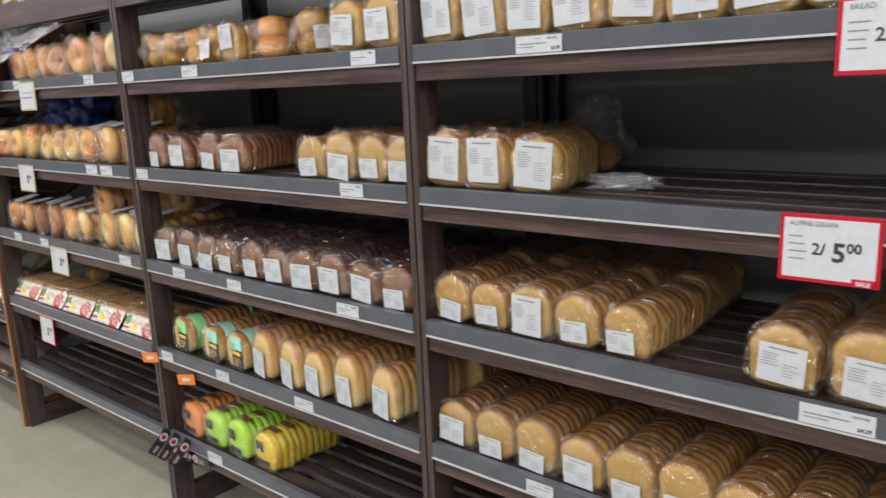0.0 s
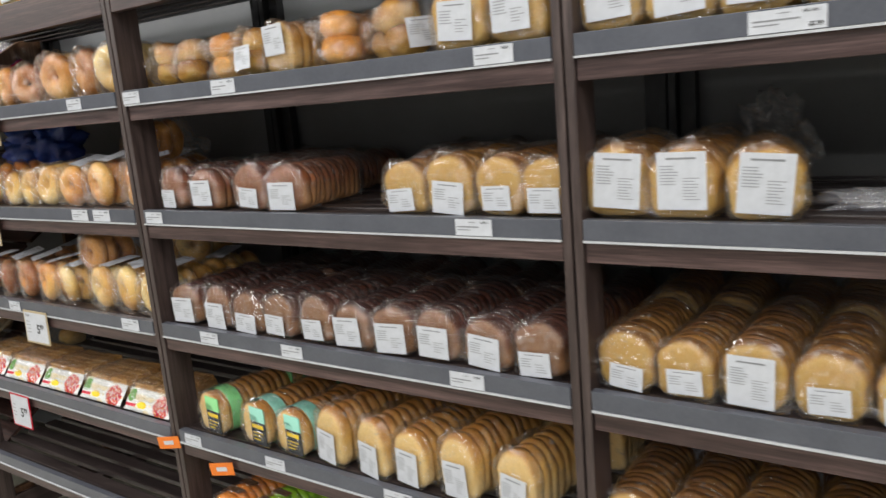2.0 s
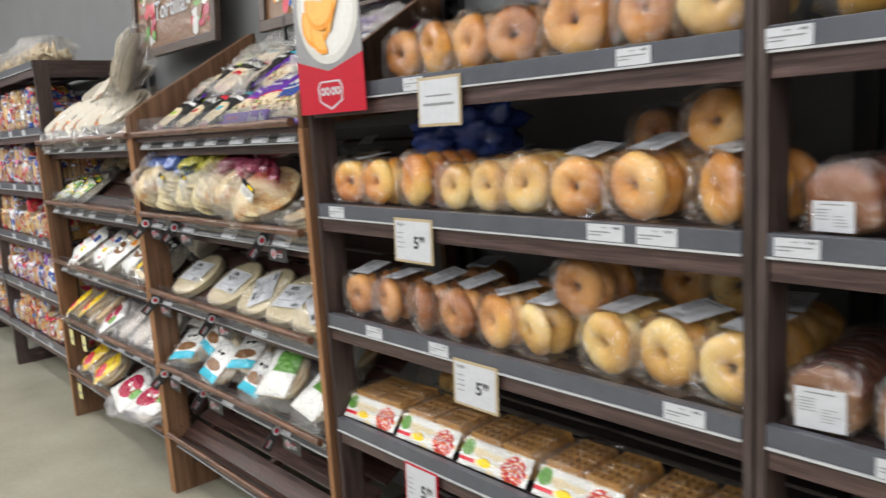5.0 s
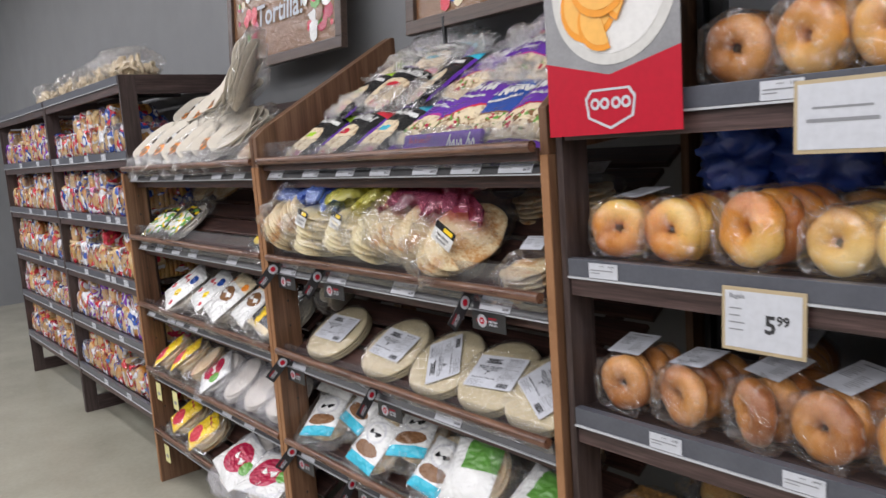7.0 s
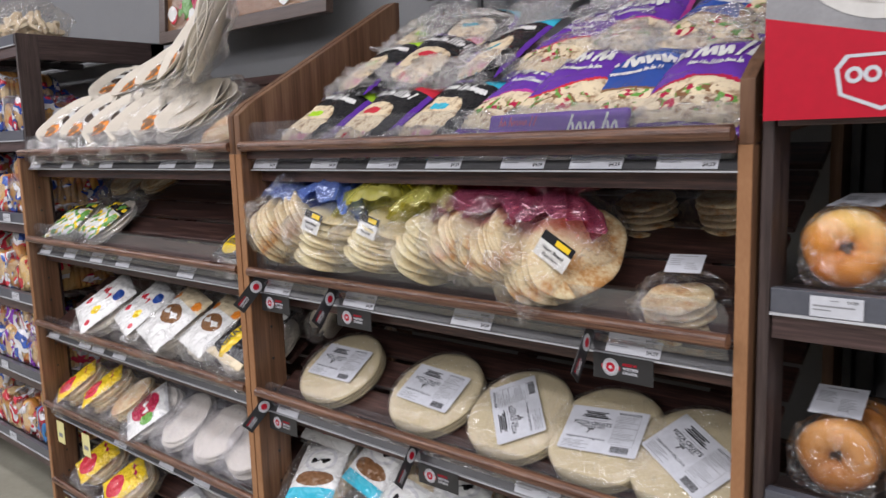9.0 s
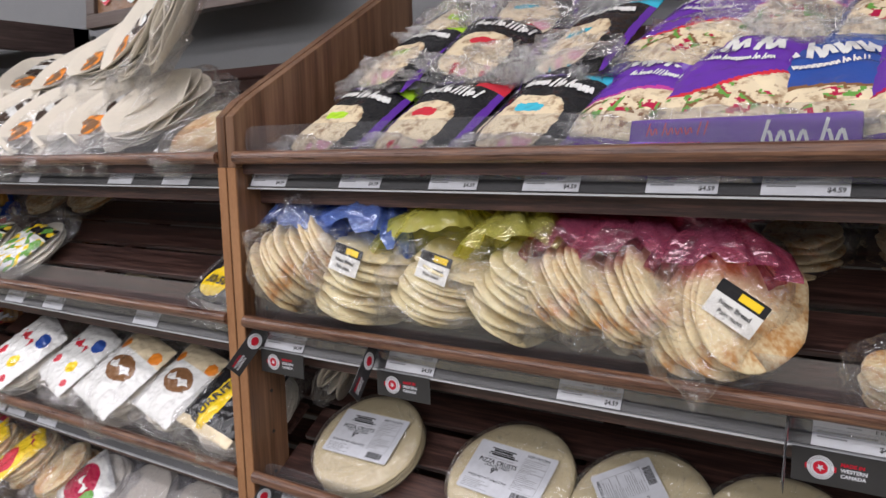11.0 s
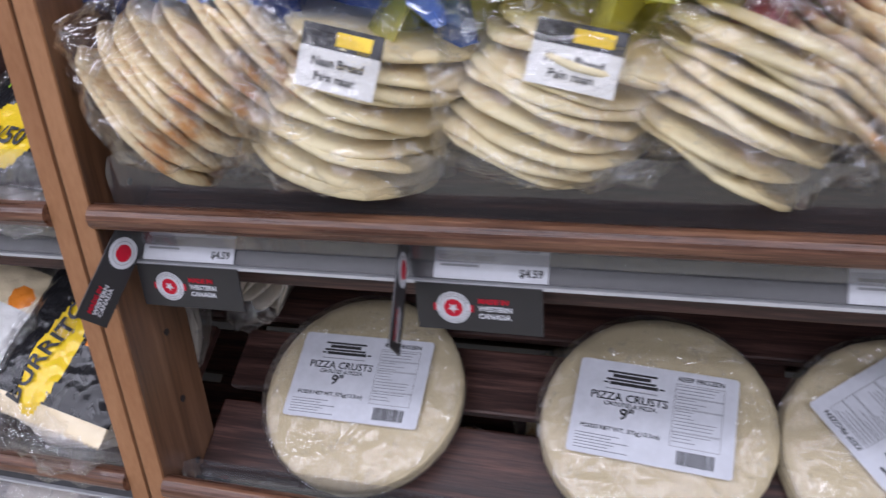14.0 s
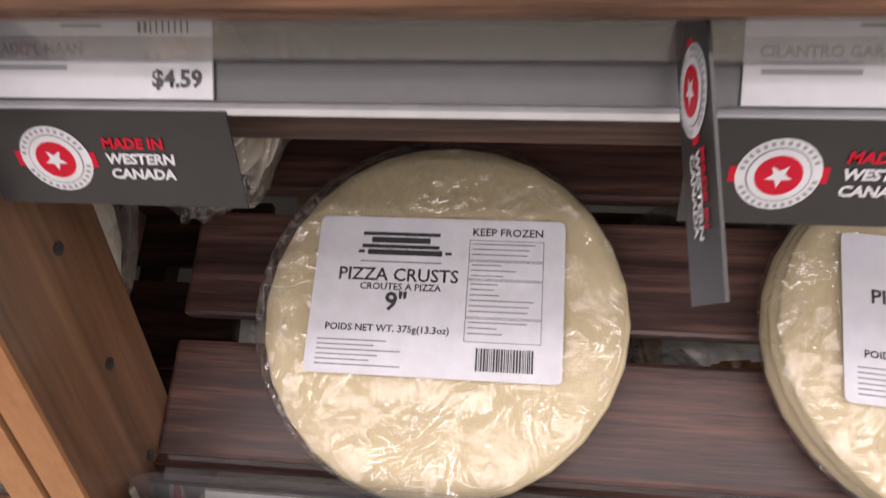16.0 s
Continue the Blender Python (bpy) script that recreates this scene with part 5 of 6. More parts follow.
price_sign(-0.455, -0.30, 1.503, 1.617, RED, "2/5", "00", "BREAD", "white sale sign in a red frame clipped to the shelf", 4, True)


def western_card(x, y, z, flag, label="black card tag with a red maple emblem hanging from the strip"):
    """Black hang card with a red and white round emblem; flag: a second card that stands out from the strip."""
    ob = thing("shelf_tag", pose(x, y, z), label, "shelf tag", "black emblem shelf tags")

    def card(name, m, w=0.112, h=0.045, back=False):
        board = part(name, box((-w / 2, 0.0, -h), (w / 2, 0.0012, 0.0)), CARD_BLACK, ob)
        board.matrix_basis = m
        bm = bmesh.new()
        cx, cz = -w * 0.2, -h * 0.5
        for r, idx, d in ((0.0155, 0, 0.0004), (0.0118, 2, 0.0006), (0.0112, 0, 0.0008), (0.0086, 1, 0.001)):
            for side in (-1, 1):
                ring = [bm.verts.new((cx + r * math.cos(q), -d if side < 0 else 0.0012 + d, cz + r * math.sin(q) * side)) for q in np.linspace(0, 2 * math.pi, 25)[:-1]]
                f = bm.faces.new(ring)
                f.material_index = idx
        leaf = [bm.verts.new((cx + (0.0052 if k % 2 else 0.0022) * math.sin(k * math.pi / 5), -0.0012, cz + (0.0052 if k % 2 else 0.0022) * math.cos(k * math.pi / 5))) for k in range(10)]
        bm.faces.new(leaf).material_index = 0
        for k in range(30):
            q = 2 * math.pi * k / 30
            if k % 15 > 1:
                f = bm.faces.new([bm.verts.new((cx + r * math.cos(q + e), -0.0007, cz + r * math.sin(q + e))) for r, e in ((0.0128, -0.05), (0.0128, 0.05), (0.0145, 0.05), (0.0145, -0.05))])
                f.material_index = 2
        for e in (-1, 1):
            add_quad(bm, cx + e * 0.0162 - 0.0016, cx + e * 0.0162 + 0.0016, cz - 0.0035, cz + 0.0035, -0.0003, 1)
        part("emblem", bm, [PAPER, RED, GREY_INK], board, "red and white round maple emblem")
        bm = bmesh.new()
        text_into(bm, "MADE IN", 0.0, -h * 0.37, 0.0066, 1, -0.0006, "LEFT", 0.00025, 0.1)
        text_into(bm, "WESTERN", 0.0, -h * 0.53, 0.0066, 0, -0.0006, "LEFT", 0.00025, 0.1)
        text_into(bm, "CANADA", 0.0, -h * 0.69, 0.0066, 0, -0.0006, "LEFT", 0.00025, 0.1)
        part("lettering", bm, [PAPER, RED], board)
        if back:
            bm = bmesh.new()
            for words, z, idx in (("MADE IN", 0.37, 1), ("WESTERN", 0.53, 0), ("CANADA", 0.69, 0)):
                text_into(bm, words, 0.0, -h * z, 0.0066, idx, -0.0006, "LEFT", 0.00025, 0.1)
            part("lettering", bm, [PAPER, RED], board).matrix_basis = pose(0.043, 0.0012, 0, 0, 0, 180)
    card("front_card", pose(0.055, 0, 0))
    if flag:
        card("flag_card", pose(-0.004, -0.036, -0.012, 0, 0, flag) @ pose(0, 0, 0.022, 0, 46, 0) @ pose(0.0, 0, 0.01), 0.10, 0.036, True)
    return ob


CARD_BLACK = plain("black_card", (0.022, 0.022, 0.024), 0.35)
for x, level in ((-5.128, 1), (-4.84, 1), (-4.17, 1), (-5.128, 2), (-4.6, 2), (-5.128, 3), (-4.75, 3), (-4.2, 3)):
    western_card(x, 1.3015, BROWN[level] - 0.0745, -106 if x < -5.1 else -84)
for x in (-2.585, -2.52, -2.45):
    western_card(x, FRONT - 0.011, L5 - 0.03, -100)
ORANGE_CARD = plain("orange_card", (0.80, 0.20, 0.02), 0.4)
for x, z in ((-2.635, L4 - 0.042), (-2.41, L4 - 0.075)):
    ob = thing("orange_tag", pose(x, FRONT - 0.014, z, 0, -8, 12), "small orange card tag on the shelf edge", "shelf tag")
    part("card", box((-0.04, 0, -0.018), (0.04, 0.0015, 0.018)), ORANGE_CARD, ob)
    part("print", box((-0.018, -0.0008, -0.006), (0.018, -0.0002, 0.006)), PAPER, ob)
for x in (-6.47, -6.26, -6.46):
    lev = 4 if x == -6.46 else 3
    ob = thing("yellow_tag", pose(x + 0.02, 1.295, BROWN[lev] - 0.083), "pale yellow paper tag hanging from the strip", "shelf tag")
    part("card", box((-0.03, 0, -0.085), (0.03, 0.001, 0.0)), plain("pale_yellow_card", (0.75, 0.70, 0.32), 0.5), ob)
    part("print", box((-0.015, -0.0008, -0.06), (0.015, -0.0002, -0.045)), GREY_INK, ob)


# hanging banner at the bagel rack
def banner():
    ob = thing("hanging_banner", pose(-3.742, 1.296, 1.533), "red and grey hanging card banner with orange slices", "banner")
    w, h = 0.30, 0.47
    vz, ez = 0.107, 0.142
    part("red_panel", prism([(-w / 2, 0), (w / 2, 0), (w / 2, ez), (0, vz), (-w / 2, ez)], 0.002, "y"), RED, ob)
    part("grey_panel", prism([(-w / 2, ez), (0, vz), (w / 2, ez), (w / 2, h), (-w / 2, h)], 0.002, "y"), mottled("banner_slate", (0.20, 0.20, 0.21), (0.32, 0.32, 0.33), 12, 0.45, 0.0), ob)
    bm = bmesh.new()
    for r, y in ((0.138, -0.001), (0.118, -0.0016)):
        f = bm.faces.new([bm.verts.new((0.01 + r * math.cos(q), y, 0.262 + r * math.sin(q))) for q in np.linspace(0, 2 * math.pi, 41)[:-1]])
        f.material_index = 0 if r > 0.12 else 1
    part("plate_print", bm, [plain("plate_rim", (0.62, 0.61, 0.58), 0.4), plain("plate_white", (0.75, 0.74, 0.72), 0.4)], ob)
    for slice_no, (cx, cz, r, q0) in enumerate(((-0.04, 0.235, 0.066, 150), (-0.01, 0.205, 0.055, 110), (0.055, 0.25, 0.06, 60), (-0.01, 0.28, 0.07, 170))):
        pts = [(r * math.cos(radians(q0 + a)), r * math.sin(radians(q0 + a))) for a in range(0, 181, 15)]
        s = part("orange_slice", prism([(x + cx, z + cz) for x, z in pts], 0.0006, "y", 0, -0.0030 - slice_no * 0.0016), plain("orange_rind", (0.85, 0.33, 0.02), 0.4), ob)
        part("pulp", prism([(x * 0.86 + cx, z * 0.86 + cz + 0.003) for x, z in pts], 0.0005, "y", 0, -0.0037 - slice_no * 0.0016), plain("orange_pulp", (0.88, 0.47, 0.10), 0.4), s)
    bm = bmesh.new()
    text_into(bm, "YOU'LL FIND OUR", 0, 0.412, 0.033, 0, -0.006, "CENTER", 0.0008)
    text_into(bm, "FRESH-BAKED BAGELS.", 0, 0.382, 0.026, 0, -0.006, "CENTER", 0.0008)
    part("lettering", bm, PAPER, ob)
    shield = [(-0.052, 0.030), (0.0, 0.008), (0.052, 0.030), (0.058, 0.066), (0.045, 0.083), (-0.045, 0.083), (-0.058, 0.066)]
    bm = bmesh.new()
    n = len(shield)
    inner = [(x * 0.9, 0.05 + (z - 0.05) * 0.87) for x, z in shield]
    for i in range(n):
        bm.faces.new([bm.verts.new((x, -0.001, z)) for x, z in (shield[i], shield[(i + 1) % n], inner[(i + 1) % n], inner[i])])
    for cx, r in ((-0.034, 0.011), (-0.012, 0.011), (0.014, 0.011), (0.036, 0.011)):
        ring = np.linspace(0, 2 * math.pi, 17)
        for q0, q1 in zip(ring, ring[1:]):
            bm.faces.new([bm.verts.new((cx + k * math.cos(q), -0.0012, 0.056 + k * math.sin(q))) for k, q in ((r, q0), (r, q1), (r * 0.5, q1), (r * 0.5, q0))])
    part("emblem", bm, PAPER, ob, "white shield emblem")
    part("hanger", box((-0.14, 0.004, h - 0.03), (0.14, 0.028, h - 0.012)), POST, ob)
    return ob


banner()


# framed pictures on the wall above the racks
def picture(x0, x1, z0, z1, y, words, colours, tilt, label):
    w, h = x1 - x0, z1 - z0
    ob = thing("framed_picture", pose((x0 + x1) / 2, y, z0, -tilt), label, "picture", "framed wall pictures")
    for lo, hi in (((-w / 2, -0.03, 0), (w / 2, 0, 0.045)), ((-w / 2, -0.03, h - 0.045), (w / 2, 0, h)), ((-w / 2, -0.0295, 0.045), (-w / 2 + 0.045, 0, h - 0.045)), ((w / 2 - 0.045, -0.0295, 0.045), (w / 2, 0, h - 0.045))):
        part("frame", box(lo, hi, 0.003), FRAME_WOOD, ob)
    part("board", box((-w / 2 + 0.045, -0.015, 0.045), (w / 2 - 0.045, -0.005, h - 0.045)), P["brown"], ob)
    rnd = random.Random(int(x0 * 10))
    bm = bmesh.new()
    for k in range(60):
        side = -1 if k % 2 else 1
        cx, cz = side * rnd.uniform(w * 0.2, w * 0.42), rnd.uniform(0.08, h - 0.08)
        r = rnd.uniform(0.012, 0.045)
        f = bm.faces.new([bm.verts.new((max(-w / 2 + 0.05, min(w / 2 - 0.05, cx + r * math.cos(q) * rnd.uniform(0.6, 1.2))), -0.016 - 0.0001 * k, max(0.05, min(h - 0.05, cz + r * math.sin(q))))) for q in np.linspace(0, 6.28, 9)[:-1]])
        f.material_index = rnd.randrange(len(colours))
    part("food_print", bm, [P[c] for c in colours], ob)
    if words:
        bm = bmesh.new()
        text_into(bm, words, 0, h * 0.42, 0.13, 0, -0.024, "CENTER", 0.002, 0.1)
        part("lettering", bm, PAPER, ob)
    part("wall_bracket", box((-0.02, 0.0, h * 0.3), (0.02, Y1 - y - 0.003, h * 0.36)), POST, ob)
    return ob


FRAME_WOOD = wood("picture_frame", (0.04, 0.024, 0.018), (0.075, 0.048, 0.036), (0.11, 0.075, 0.058), 0, 0.4)
picture(-6.40, -5.395, 1.925, 2.36, 1.83, "Tortilla!", ("red", "cream", "crimson", "white", "green", "brown"), 4, "dark wood framed food poster with white lettering")
picture(-4.99, -3.95, 1.905, 2.36, 1.83, "", ("red", "blue", "cream", "white", "orange"), 4, "dark wood framed food poster above the flatbread rack")
arm = thing("sign_arm", pose(-4.79, 1.80, 1.78), "black metal picture stand on the rack top", "sign stand")
part("rod", box((-0.006, 0, 0), (0.006, 0.012, 0.16), 0.002), POST, arm)
part("clamp", box((-0.03, -0.03, -0.02), (0.03, 0.02, 0.004), 0.003), POST, arm)


# ---- tortillas, wraps and pitas on the brown racks ----
def stack_bag(m, label, mesh, n, tilt, print_mesh=None, cat="tortillas", film_mat=None, rx=0.10, ry=0.11):
    _count[0] += 1
    i = _count[0]
    rnd = random.Random(i)
    ob = thing("tortilla_bag", m, label, cat, "bags of tortillas and wraps")
    for k in range(n):
        share("round", mesh[k % len(mesh)], ob, pose(rnd.uniform(-0.006, 0.006), ry + rnd.uniform(-0.006, 0.006), 0.006 + 0.0065 * k, rnd.uniform(-2, 2), rnd.uniform(-2, 2) + tilt, 50 * k))
    part("bag", blob_bm(rx * 1.1, ry * 1.18, 0.012 + 0.0034 * n, i, 0.2, 3.4, (40, 18)), film_mat or FILM, ob).location = (0, ry, 0)
    if print_mesh:
        share("print", print_mesh, ob, pose(0, ry * 0.12, 0.014 + 0.0066 * n))
    return ob


def bent_bm(seed):
    """A soft tortilla folded up at its sides."""
    bm = disc_bm(0.085, 0.105, 0.005, seed, 0.04)
    for v in bm.verts:
        v.co.z += 5.5 * v.co.x ** 2 + 1.6 * (v.co.y - 0.03) ** 2 + 0.004 * math.sin(v.co.y * 40 + seed)
    return bm


BENT = [to_mesh("round", bent_bm(q), TORTILLA) for q in (55, 56, 57)]
ROUND = [to_mesh("round", disc_bm(0.095, 0.105, 0.0055, s, 0.03), TORTILLA) for s in (51, 52, 53)]
PITA = [to_mesh("round", disc_bm(0.085, 0.09, 0.008, s, 0.05), NAAN) for s in (61, 62)]


def print_sheet(w, h, region, mats, seed, words=()):
    return pouch_mesh(w, h, 0.012, region, mats, seed, words)


def tort_region(u, v):
    if disc(u, v, 0.5, 0.45, 0.2, 0.3):
        return 1
    if squiggle(u, v, 0.1, 0.9, 0.86, 0.01, 0.05):
        return 2
    if v < 0.12 or v > 0.95:
        return 3
    return 0


BURRITO = print_sheet(0.17, 0.2, lambda u, v: 1 if disc(u, v, 0.42, 0.36, 0.15, 0.34) else (2 if squiggle(u, v, 0.15, 0.95, 0.86, 0.012, 0.05) else (3 if squiggle(u, v, 0.55, 0.95, 0.62, 0.004, 0.03) else (4 if squiggle(u, v, 0.6, 0.95, 0.48, 0.004, 0.03) else (5 if v < 0.1 else 0)))), [P["black"], P["yellow"], P["white"], P["apple"], P["orange"], P["cream"], INK], 5, (("BURRITO", 0.42, 0.36, 0.03, 6, 80),))
FIFTY = print_sheet(0.16, 0.2, lambda u, v: 1 if disc(u, v, 0.4, 0.25, 0.3, 0.2) else (2 if squiggle(u, v, 0.15, 0.95, 0.86, 0.012, 0.05) else 0), [P["black"], P["yellow"], P["white"], P["lime"], INK], 6, (("TORTILLAS", 0.5, 0.55, 0.024, 3, 0), ("50/50", 0.4, 0.2, 0.03, 4, 0)))
DOTS = print_sheet(0.19, 0.2, lambda u, v: (1 if disc(u, v, 0.75, 0.75, 0.13, 0.1) else 2 if disc(u, v, 0.7, 0.35, 0.1, 0.09) else 3 if disc(u, v, 0.25, 0.3, 0.08, 0.07) or disc(u, v, 0.85, 0.15, 0.06, 0.05) else 4 if squiggle(u, v, 0.15, 0.6, 0.62, 0.02, 0.06) else 0), [P["white"], P["blue"], P["yellow"], P["red"], P["red"]], 8)
WRAPS = print_sheet(0.18, 0.2, lambda u, v: (1 if disc(u, v, 0.5, 0.5, 0.3, 0.16) and not squiggle(u, v, 0.25, 0.75, 0.5, 0.01, 0.05) else 2 if disc(u, v, 0.85, 0.8, 0.1, 0.08) or disc(u, v, 0.12, 0.75, 0.1, 0.08) else 3 if v > 0.72 else 0), [P["white"], P["brown"], P["orange"], P["cream"]], 9)
SALAD = print_sheet(0.17, 0.17, lambda u, v: (1 if noise.noise(Vector((u * 6, v * 6, 3))) > 0.15 else 2 if noise.noise(Vector((u * 8, v * 8, 9))) > 0.2 else 3 if v > 0.75 else 0), [P["white"], P["green"], P["yellow"], P["black"]], 10)
YELLOW_PACK = print_sheet(0.15, 0.17, lambda u, v: (1 if disc(u, v, 0.5, 0.3, 0.36, 0.24) else 2 if squiggle(u, v, 0.2, 0.8, 0.8, 0.01, 0.05) else 0), [P["yellow"], P["red"], P["crimson"]], 11)
PITA_PRINT = print_sheet(0.15, 0.16, lambda u, v: (1 if disc(u, v, 0.5, 0.7, 0.34, 0.22) and not disc(u, v, 0.5, 0.7, 0.27, 0.17) else 2 if squiggle(u, v, 0.3, 0.7, 0.68, 0.01, 0.05) else 3 if v < 0.2 else 4 if disc(u, v, 0.5, 0.36, 0.4, 0.14) else 0), [P["white"], P["silver"], P["black"], P["cyan"], P["brown"]], 12)
GREEN_PRINT = print_sheet(0.16, 0.17, lambda u, v: (1 if v > 0.5 and u > 0.3 else 2 if squiggle(u, v, 0.35, 0.9, 0.72, 0.01, 0.05) else 0), [P["white"], P["green"], P["white"]], 13)
CRIMSON_PRINT = print_sheet(0.2, 0.16, lambda u, v: (2 if squiggle(u, v, 0.35, 0.65, 0.5, 0.02, 0.07) else 3 if disc(u, v, 0.82, 0.5, 0.12, 0.16) else 1 if disc(u, v, 0.45, 0.5, 0.36, 0.34) else 0), [P["white"], P["crimson"], P["white"], P["green"]], 14)
LONG_PRINT = pouch_mesh(0.12, 0.2, 0.012, lambda u, v: (1 if disc(u, v, 0.5, 0.6, 0.42, 0.2) else (2 + int(noise.noise(Vector((u * 6, v * 7, 2))) > 0) if disc(u, v, 0.5, 0.22, 0.3, 0.14) else 0)), [FILM, P["espresso"], P["brown"], P["orange"], P["white"]], 15, (), ((script(0.14, 0.9, 0.52, 0.15, 21), 0.0055, 4), (script(0.3, 0.7, 0.7, 0.05, 22), 0.002, 4)))

for x, s, rz, pr in ((-6.40, 0.03, -22, LONG_PRINT), (-6.22, 0.03, -24, LONG_PRINT), (-6.03, 0.03, -26, LONG_PRINT), (-5.88, 0.03, -26, None), (-5.74, 0.04, -24, LONG_PRINT), (-5.62, 0.05, -26, None)):
    stack_bag(on_slope(x, 0, s, 8, 14, rz, 0.012) @ Matrix.Diagonal((0.9, 1.35, 1, 1)), "long clear bag of soft white tortillas with brown print", BENT, 6, 3, pr)
for x, s, lift, rz, rx in ((-6.15, 0.27, 0.05, -50, 8), (-5.92, 0.25, 0.08, -42, 12), (-5.70, 0.24, 0.10, -48, 30), (-5.56, 0.25, 0.12, -52, 44), (-6.35, 0.28, 0.03, 20, 4)):
    stack_bag(on_slope(x, 0, s, rx, 10, rz, lift) @ Matrix.Diagonal((1.0, 1.4, 1, 1)), "large clear bag of white tortillas on the pile", BENT, 8, 4, LONG_PRINT, "tortillas", FILM)
stack_bag(on_slope(-5.3, 0, 0.02, 4, 0, 20, 0.004), "clear bag of orange wraps beside the rack post", PITA, 5, 0, None, "wraps")
for x, s, rz in ((-6.33, 0.03, 12), (-6.16, 0.05, -14), (-5.28, 0.03, -8)):
    stack_bag(on_slope(x, 1, s, 3, 0, rz, 0.004), "clear bag of tortillas with green and black print", ROUND, 4, 0, SALAD if x < -5.5 else FIFTY)
for x, s, rz, lab in ((-6.36, 0.30, 10, "bread"), (-6.18, 0.32, -8, "bread")):
    stack_bag(on_slope(x, 1, s, 0, 0, rz, 0.004), "clear bag of brown flatbreads at the shelf back", PITA, 5, 0, None)
for x, s, rz, pr, lab in ((-6.18, 0.03, -24, DOTS, "white bag with red, blue and yellow dots"), (-5.72, 0.03, -16, WRAPS, "white and brown printed bag of wraps"), (-5.315, 0.035, -10, BURRITO, "black and yellow printed bag of burrito tortillas")):
    stack_bag(on_slope(x, 2, s, 4, 0, rz, 0.006) @ Matrix.Diagonal((1.15, 1.1, 1.2, 1)), lab, ROUND, 7, 0, pr)
for x, s, rz, pr in ((-5.95, 0.06, -18, DOTS), (-5.52, 0.05, -14, WRAPS), (-6.0, 0.27, -10, WRAPS), (-5.6, 0.27, 8, DOTS)):
    stack_bag(on_slope(x, 2, s, 4, 0, rz, 0.02), "printed white bag of sandwich wraps", ROUND, 5, 0, pr)
stack_bag(on_slope(-5.075, 2, 0.22, 0, -50, 0, 0.05) @ Matrix.Diagonal((0.75, 0.75, 0.9, 1)), "clear tied bag of thin white tortillas", ROUND, 7, -10, None, "tortillas")
for x, s, rz in ((-6.42, 0.03, -24), (-6.25, 0.05, -28), (-6.08, 0.05, -30)):
    stack_bag(on_slope(x, 3, s, 6, -10, rz, 0.01), "yellow and red printed pack of brown wraps", PITA, 7, 0, YELLOW_PACK if x < -6.1 else None, "wraps")
for x, s, rz in ((-5.93, 0.04, -30), (-5.72, 0.04, -10), (-5.5, 0.04, 5), (-5.33, 0.05, 8)):
    stack_bag(on_slope(x, 3, s, 4, -4, rz, 0.006), "clear bag of white tortillas on the sloping shelf", ROUND, 6, 0, None if x > -5.8 else CRIMSON_PRINT, "tortillas", FILM_MILKY)
for x, s, rz in ((-6.36, 0.05, -20), (-6.12, 0.03, -26)):
    stack_bag(on_slope(x, 4, s, 4, 0, rz, 0.01), "yellow printed pack of small wraps", PITA, 7, 0, YELLOW_PACK, "wraps")
for x, s, rz, lift in ((-5.66, -0.03, -14, 0.05), (-5.36, -0.02, 10, 0.06)):
    stack_bag(on_slope(x, 4, s, -6, 0, rz, lift) @ Matrix.Diagonal((1.35, 1.2, 1, 1)), "large white bag with a crimson emblem over the rail", ROUND, 6, 0, CRIMSON_PRINT, "tortillas", FILM_MILKY)
for k, (x, s, pr, rz) in enumerate(((-5.0, 0.05, PITA_PRINT, 16), (-4.86, 0.12, PITA_PRINT, -12), (-4.72, 0.03, PITA_PRINT, -8), (-4.55, 0.10, PITA_PRINT, 14), (-4.42, 0.04, PITA_PRINT, -4), (-4.26, 0.06, GREEN_PRINT, 10), (-4.08, 0.05, GREEN_PRINT, -8), (-5.06, 0.20, CRIMSON_PRINT, 0), (-4.7, 0.27, PITA_PRINT, 6), (-4.35, 0.28, PITA_PRINT, -10), (-4.1, 0.26, GREEN_PRINT, 4))):
    stack_bag(on_slope(x, 3, s, 5 + 4 * (k % 3), 0, rz, 0.008 + 0.02 * (k % 2)), "printed bag of pita bread with " + ("a green end" if pr == GREEN_PRINT else "a crimson emblem" if pr == CRIMSON_PRINT else "a blue foot"), PITA, 6, 0, pr, "pita bread")


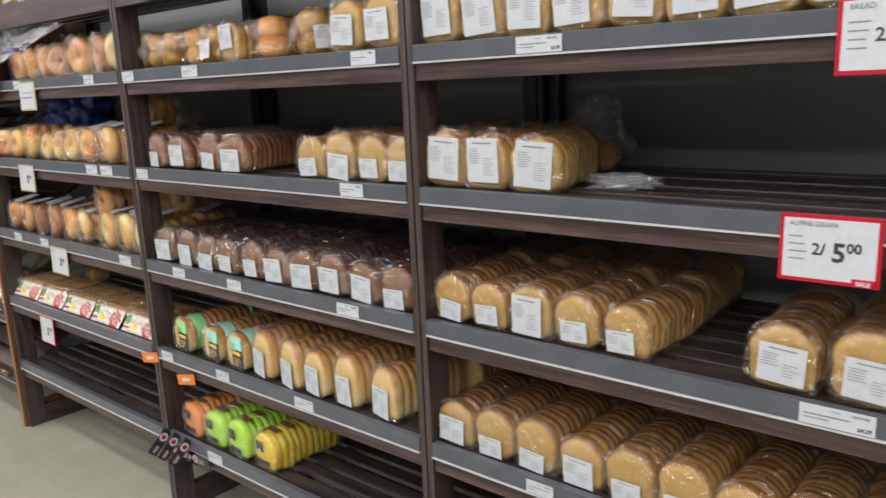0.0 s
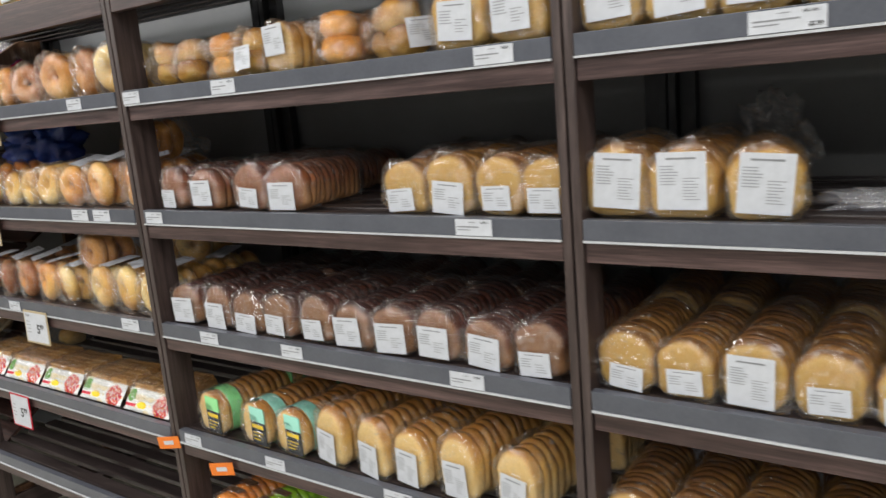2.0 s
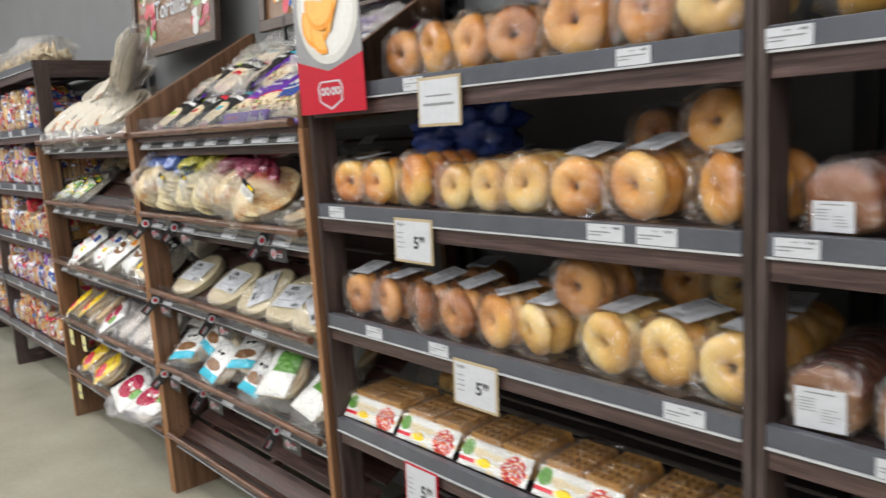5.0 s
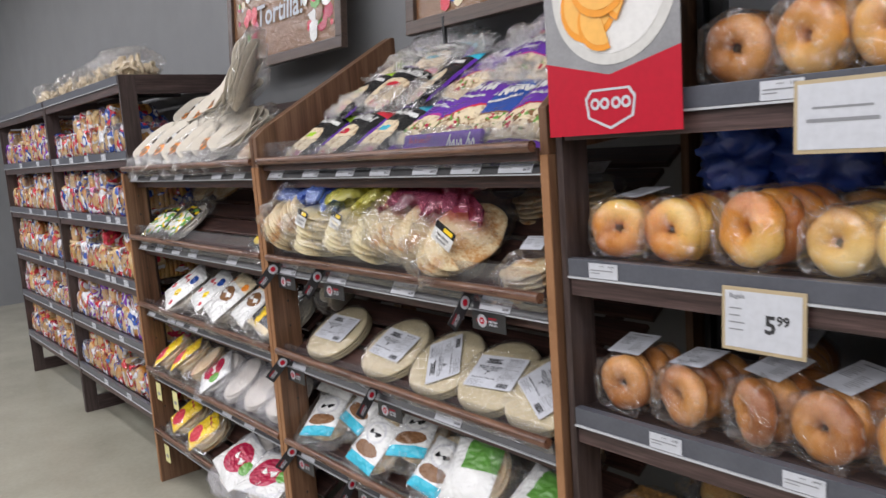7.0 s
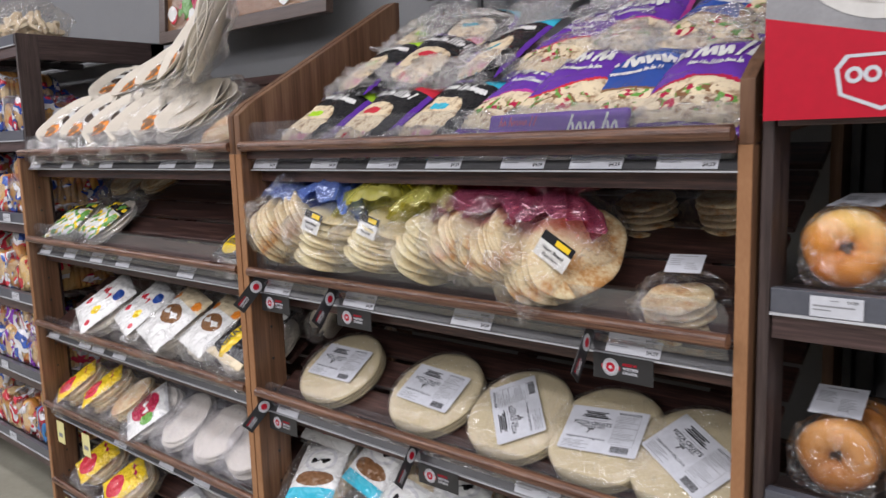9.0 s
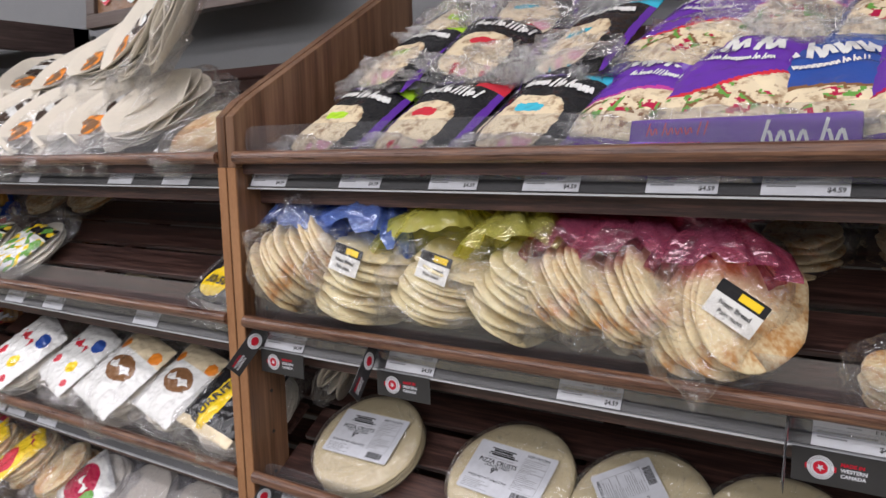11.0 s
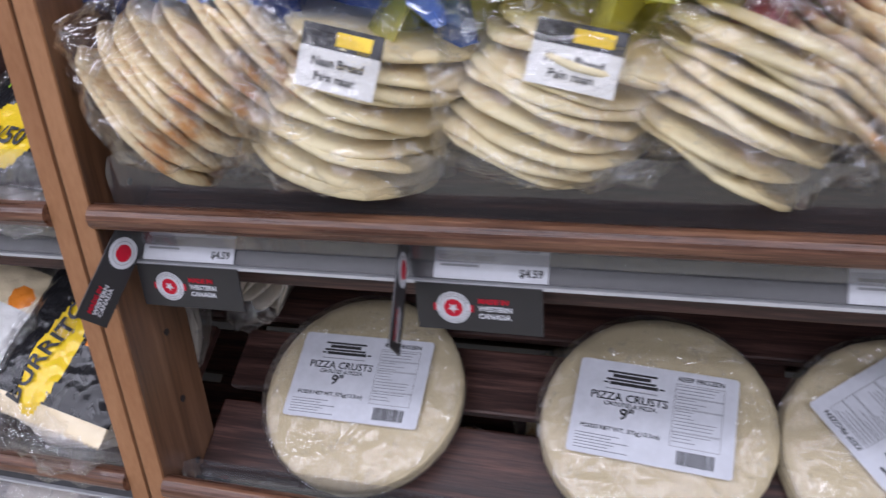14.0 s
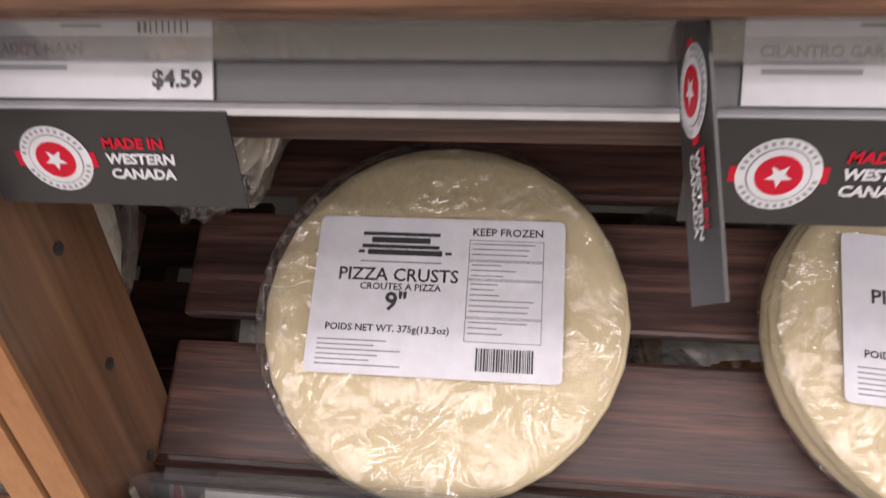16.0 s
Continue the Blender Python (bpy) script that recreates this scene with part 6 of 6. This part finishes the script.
# ---- bagged breads on the far racks ----
def bag_print(name, colours, clear=0.5):
    """Crinkled bag with printed patches of a few colours and clear windows between them."""
    m, t, b = mat(name, 0.18)
    vec = coords(t, "Object", (1.0, 0.6, 1.0))
    oi = t.nodes.new("ShaderNodeObjectInfo")
    w = node(t, "ShaderNodeMath", op="MULTIPLY")
    w.inputs[1].default_value = 40.0
    t.links.new(oi.outputs["Random"], w.inputs[0])
    fields = []
    for scale, detail in ((11.0, 1.0), (17.0, 2.0), (26.0, 2.0)):
        n = node(t, "ShaderNodeTexNoise", Scale=scale, Detail=detail, Distortion=0.5)
        n.noise_dimensions = "4D"
        t.links.new(vec, n.inputs["Vector"])
        t.links.new(w.outputs[0], n.inputs["W"])
        fields.append(n.outputs["Fac"])
    k = len(colours)
    r = ramp(t, fields[0], [(0.28 + 0.42 * i / k if i else 0.0, c) for i, c in enumerate(colours)])
    r.color_ramp.interpolation = "CONSTANT"
    t.links.new(r.outputs[0], b.inputs["Base Color"])
    al = t.nodes.new("ShaderNodeMapRange")
    al.inputs["From Min"].default_value, al.inputs["From Max"].default_value = clear, clear + 0.03
    al.inputs["To Min"].default_value, al.inputs["To Max"].default_value = 0.22, 1.0
    t.links.new(fields[1], al.inputs["Value"])
    t.links.new(al.outputs["Result"], b.inputs["Alpha"])
    bump(t, b, fields[2], 1.0, 0.02)
    return m


W_, C_ = (0.68, 0.68, 0.70), (0.62, 0.45, 0.24)
PRINTS = dict(blue=((0.03, 0.07, 0.30), W_, (0.03, 0.07, 0.30), (0.55, 0.04, 0.06), W_), white=(W_, (0.06, 0.12, 0.42), W_, (0.6, 0.05, 0.07), W_), red=((0.5, 0.03, 0.05), W_, (0.5, 0.03, 0.05), C_, W_), cream=(C_, W_, C_, (0.5, 0.04, 0.05), W_), purple=((0.22, 0.04, 0.42), W_, (0.22, 0.04, 0.42), W_, C_), pink=(W_, (0.62, 0.2, 0.34), W_, (0.5, 0.04, 0.08), W_), crimson=((0.33, 0.02, 0.04), W_, (0.33, 0.02, 0.04), (0.05, 0.2, 0.45), C_))
FAR_BAG = {k: [to_mesh("bag", bag_bm(0.112, 0.125, 0.26, 90 + 7 * q, 0.05, 1.06, 0.42), m) for q in range(3)] for k, m in {k: bag_print("bag_print_" + k, c) for k, c in PRINTS.items()}.items()}


def far_bag(x, y, z, tint, label, turn, size):
    _count[0] += 1
    i = _count[0]
    loaf = loaf_set(("tan", "golden", "batch")[i % 3])[i % 3][0]
    ob = thing("bread_bag", pose(x, y, z + 0.001, 0, 0, turn) @ Matrix.Diagonal((size, size, size, 1)), label, "bread", "bagged breads on the far racks")
    share("loaf", loaf, ob)
    share("bag", FAR_BAG[tint][i % 3], ob)
    return ob


def far_shelf(x0, x1, z, tints, seed):
    rnd = random.Random(seed)
    x, k = x0 + 0.085, 0
    while x < x1 - 0.07:
        tint = tints[k % len(tints)]
        word = {"red": "red and white", "blue": "blue and white", "white": "white", "purple": "purple", "cream": "cream", "crimson": "dark red", "pink": "pink", "silver": "silver"}[tint]
        far_bag(x, YF, z, tint, word + " printed bag of sliced bread", rnd.uniform(-8, 8), rnd.uniform(0.98, 1.12))
        if rnd.random() < 0.6:
            far_bag(x, YF + 0.02, z + 0.118, tint, word + " printed bag of bread on another bag", rnd.uniform(-9, 9), 0.9)
        x += rnd.uniform(0.118, 0.132)
        k += 1


far_shelf(XF, XE, LEVELS[1], ("blue", "white", "blue", "white", "red", "white", "cream", "white"), 1)
far_shelf(XF, XE, LEVELS[2], ("blue", "white", "blue", "blue", "white", "pink", "white"), 2)
far_shelf(XF, XE, LEVELS[3], ("red", "cream", "white", "white", "cream"), 3)
far_shelf(XF, XE, LEVELS[4], ("pink", "white", "purple", "white", "purple"), 4)
far_shelf(XF, XE, LEVELS[5], ("white", "cream", "red", "red", "crimson"), 5)
far_shelf(XG, XF, LEVELS[1], ("purple", "cream", "blue"), 6)
far_shelf(XG, XF, LEVELS[2], ("cream", "red", "white"), 7)
far_shelf(XG, XF, LEVELS[3], ("cream", "white"), 8)
far_shelf(XG, XF, LEVELS[4], ("pink", "cream", "white"), 9)
far_shelf(XG, XF, LEVELS[5], ("red", "white", "crimson"), 10)

CRISP = mottled("dried_bread_pieces", (0.70, 0.56, 0.36), (0.80, 0.70, 0.52), 30, 0.6, 0.2)


def crouton_bag(x, y, z, seed, size):
    rnd = random.Random(seed)
    ob = thing("crouton_bag", pose(x, y, z + 0.001, 0, 0, rnd.uniform(-12, 12)) @ Matrix.Diagonal((size, size, size, 1)), "clear bag of pale dried bread pieces on the rack top", "dried bread", "bags of dried bread")
    for k in range(90):
        q, r = rnd.uniform(0, 6.28), rnd.uniform(0.0, 1.0) ** 0.5
        piece = CRISPS[k % 3]
        share("piece", piece, ob, pose(0.115 * r * math.cos(q), 0.09 * r * math.sin(q), 0.012 + 0.1 * rnd.random() * (1 - 0.5 * r * r), rnd.uniform(0, 180), rnd.uniform(0, 180), rnd.uniform(0, 360)))
    part("bag", blob_bm(0.14, 0.115, 0.075, seed, 0.25, 2.8, (36, 22)), FILM, ob)
    share("label", STICKERS["mid"], ob, pose(0.02, 0.0, 0.15, -78, 0, 10))
    return ob


CRISPS = [to_mesh("piece", prism([(0.03 * math.cos(q), 0.013 * math.sin(q)) for q in np.linspace(0, 6.28, 9 + s)[:-1]], 0.012, "z", 0.002), CRISP) for s in range(3)]
for k, (x, size) in enumerate(((-6.78, 1.05), (-7.12, 0.95), (-7.45, 0.85), (-7.8, 0.9), (-8.3, 0.9))):
    crouton_bag(x, YF + 0.12, 1.949, 70 + k, size)
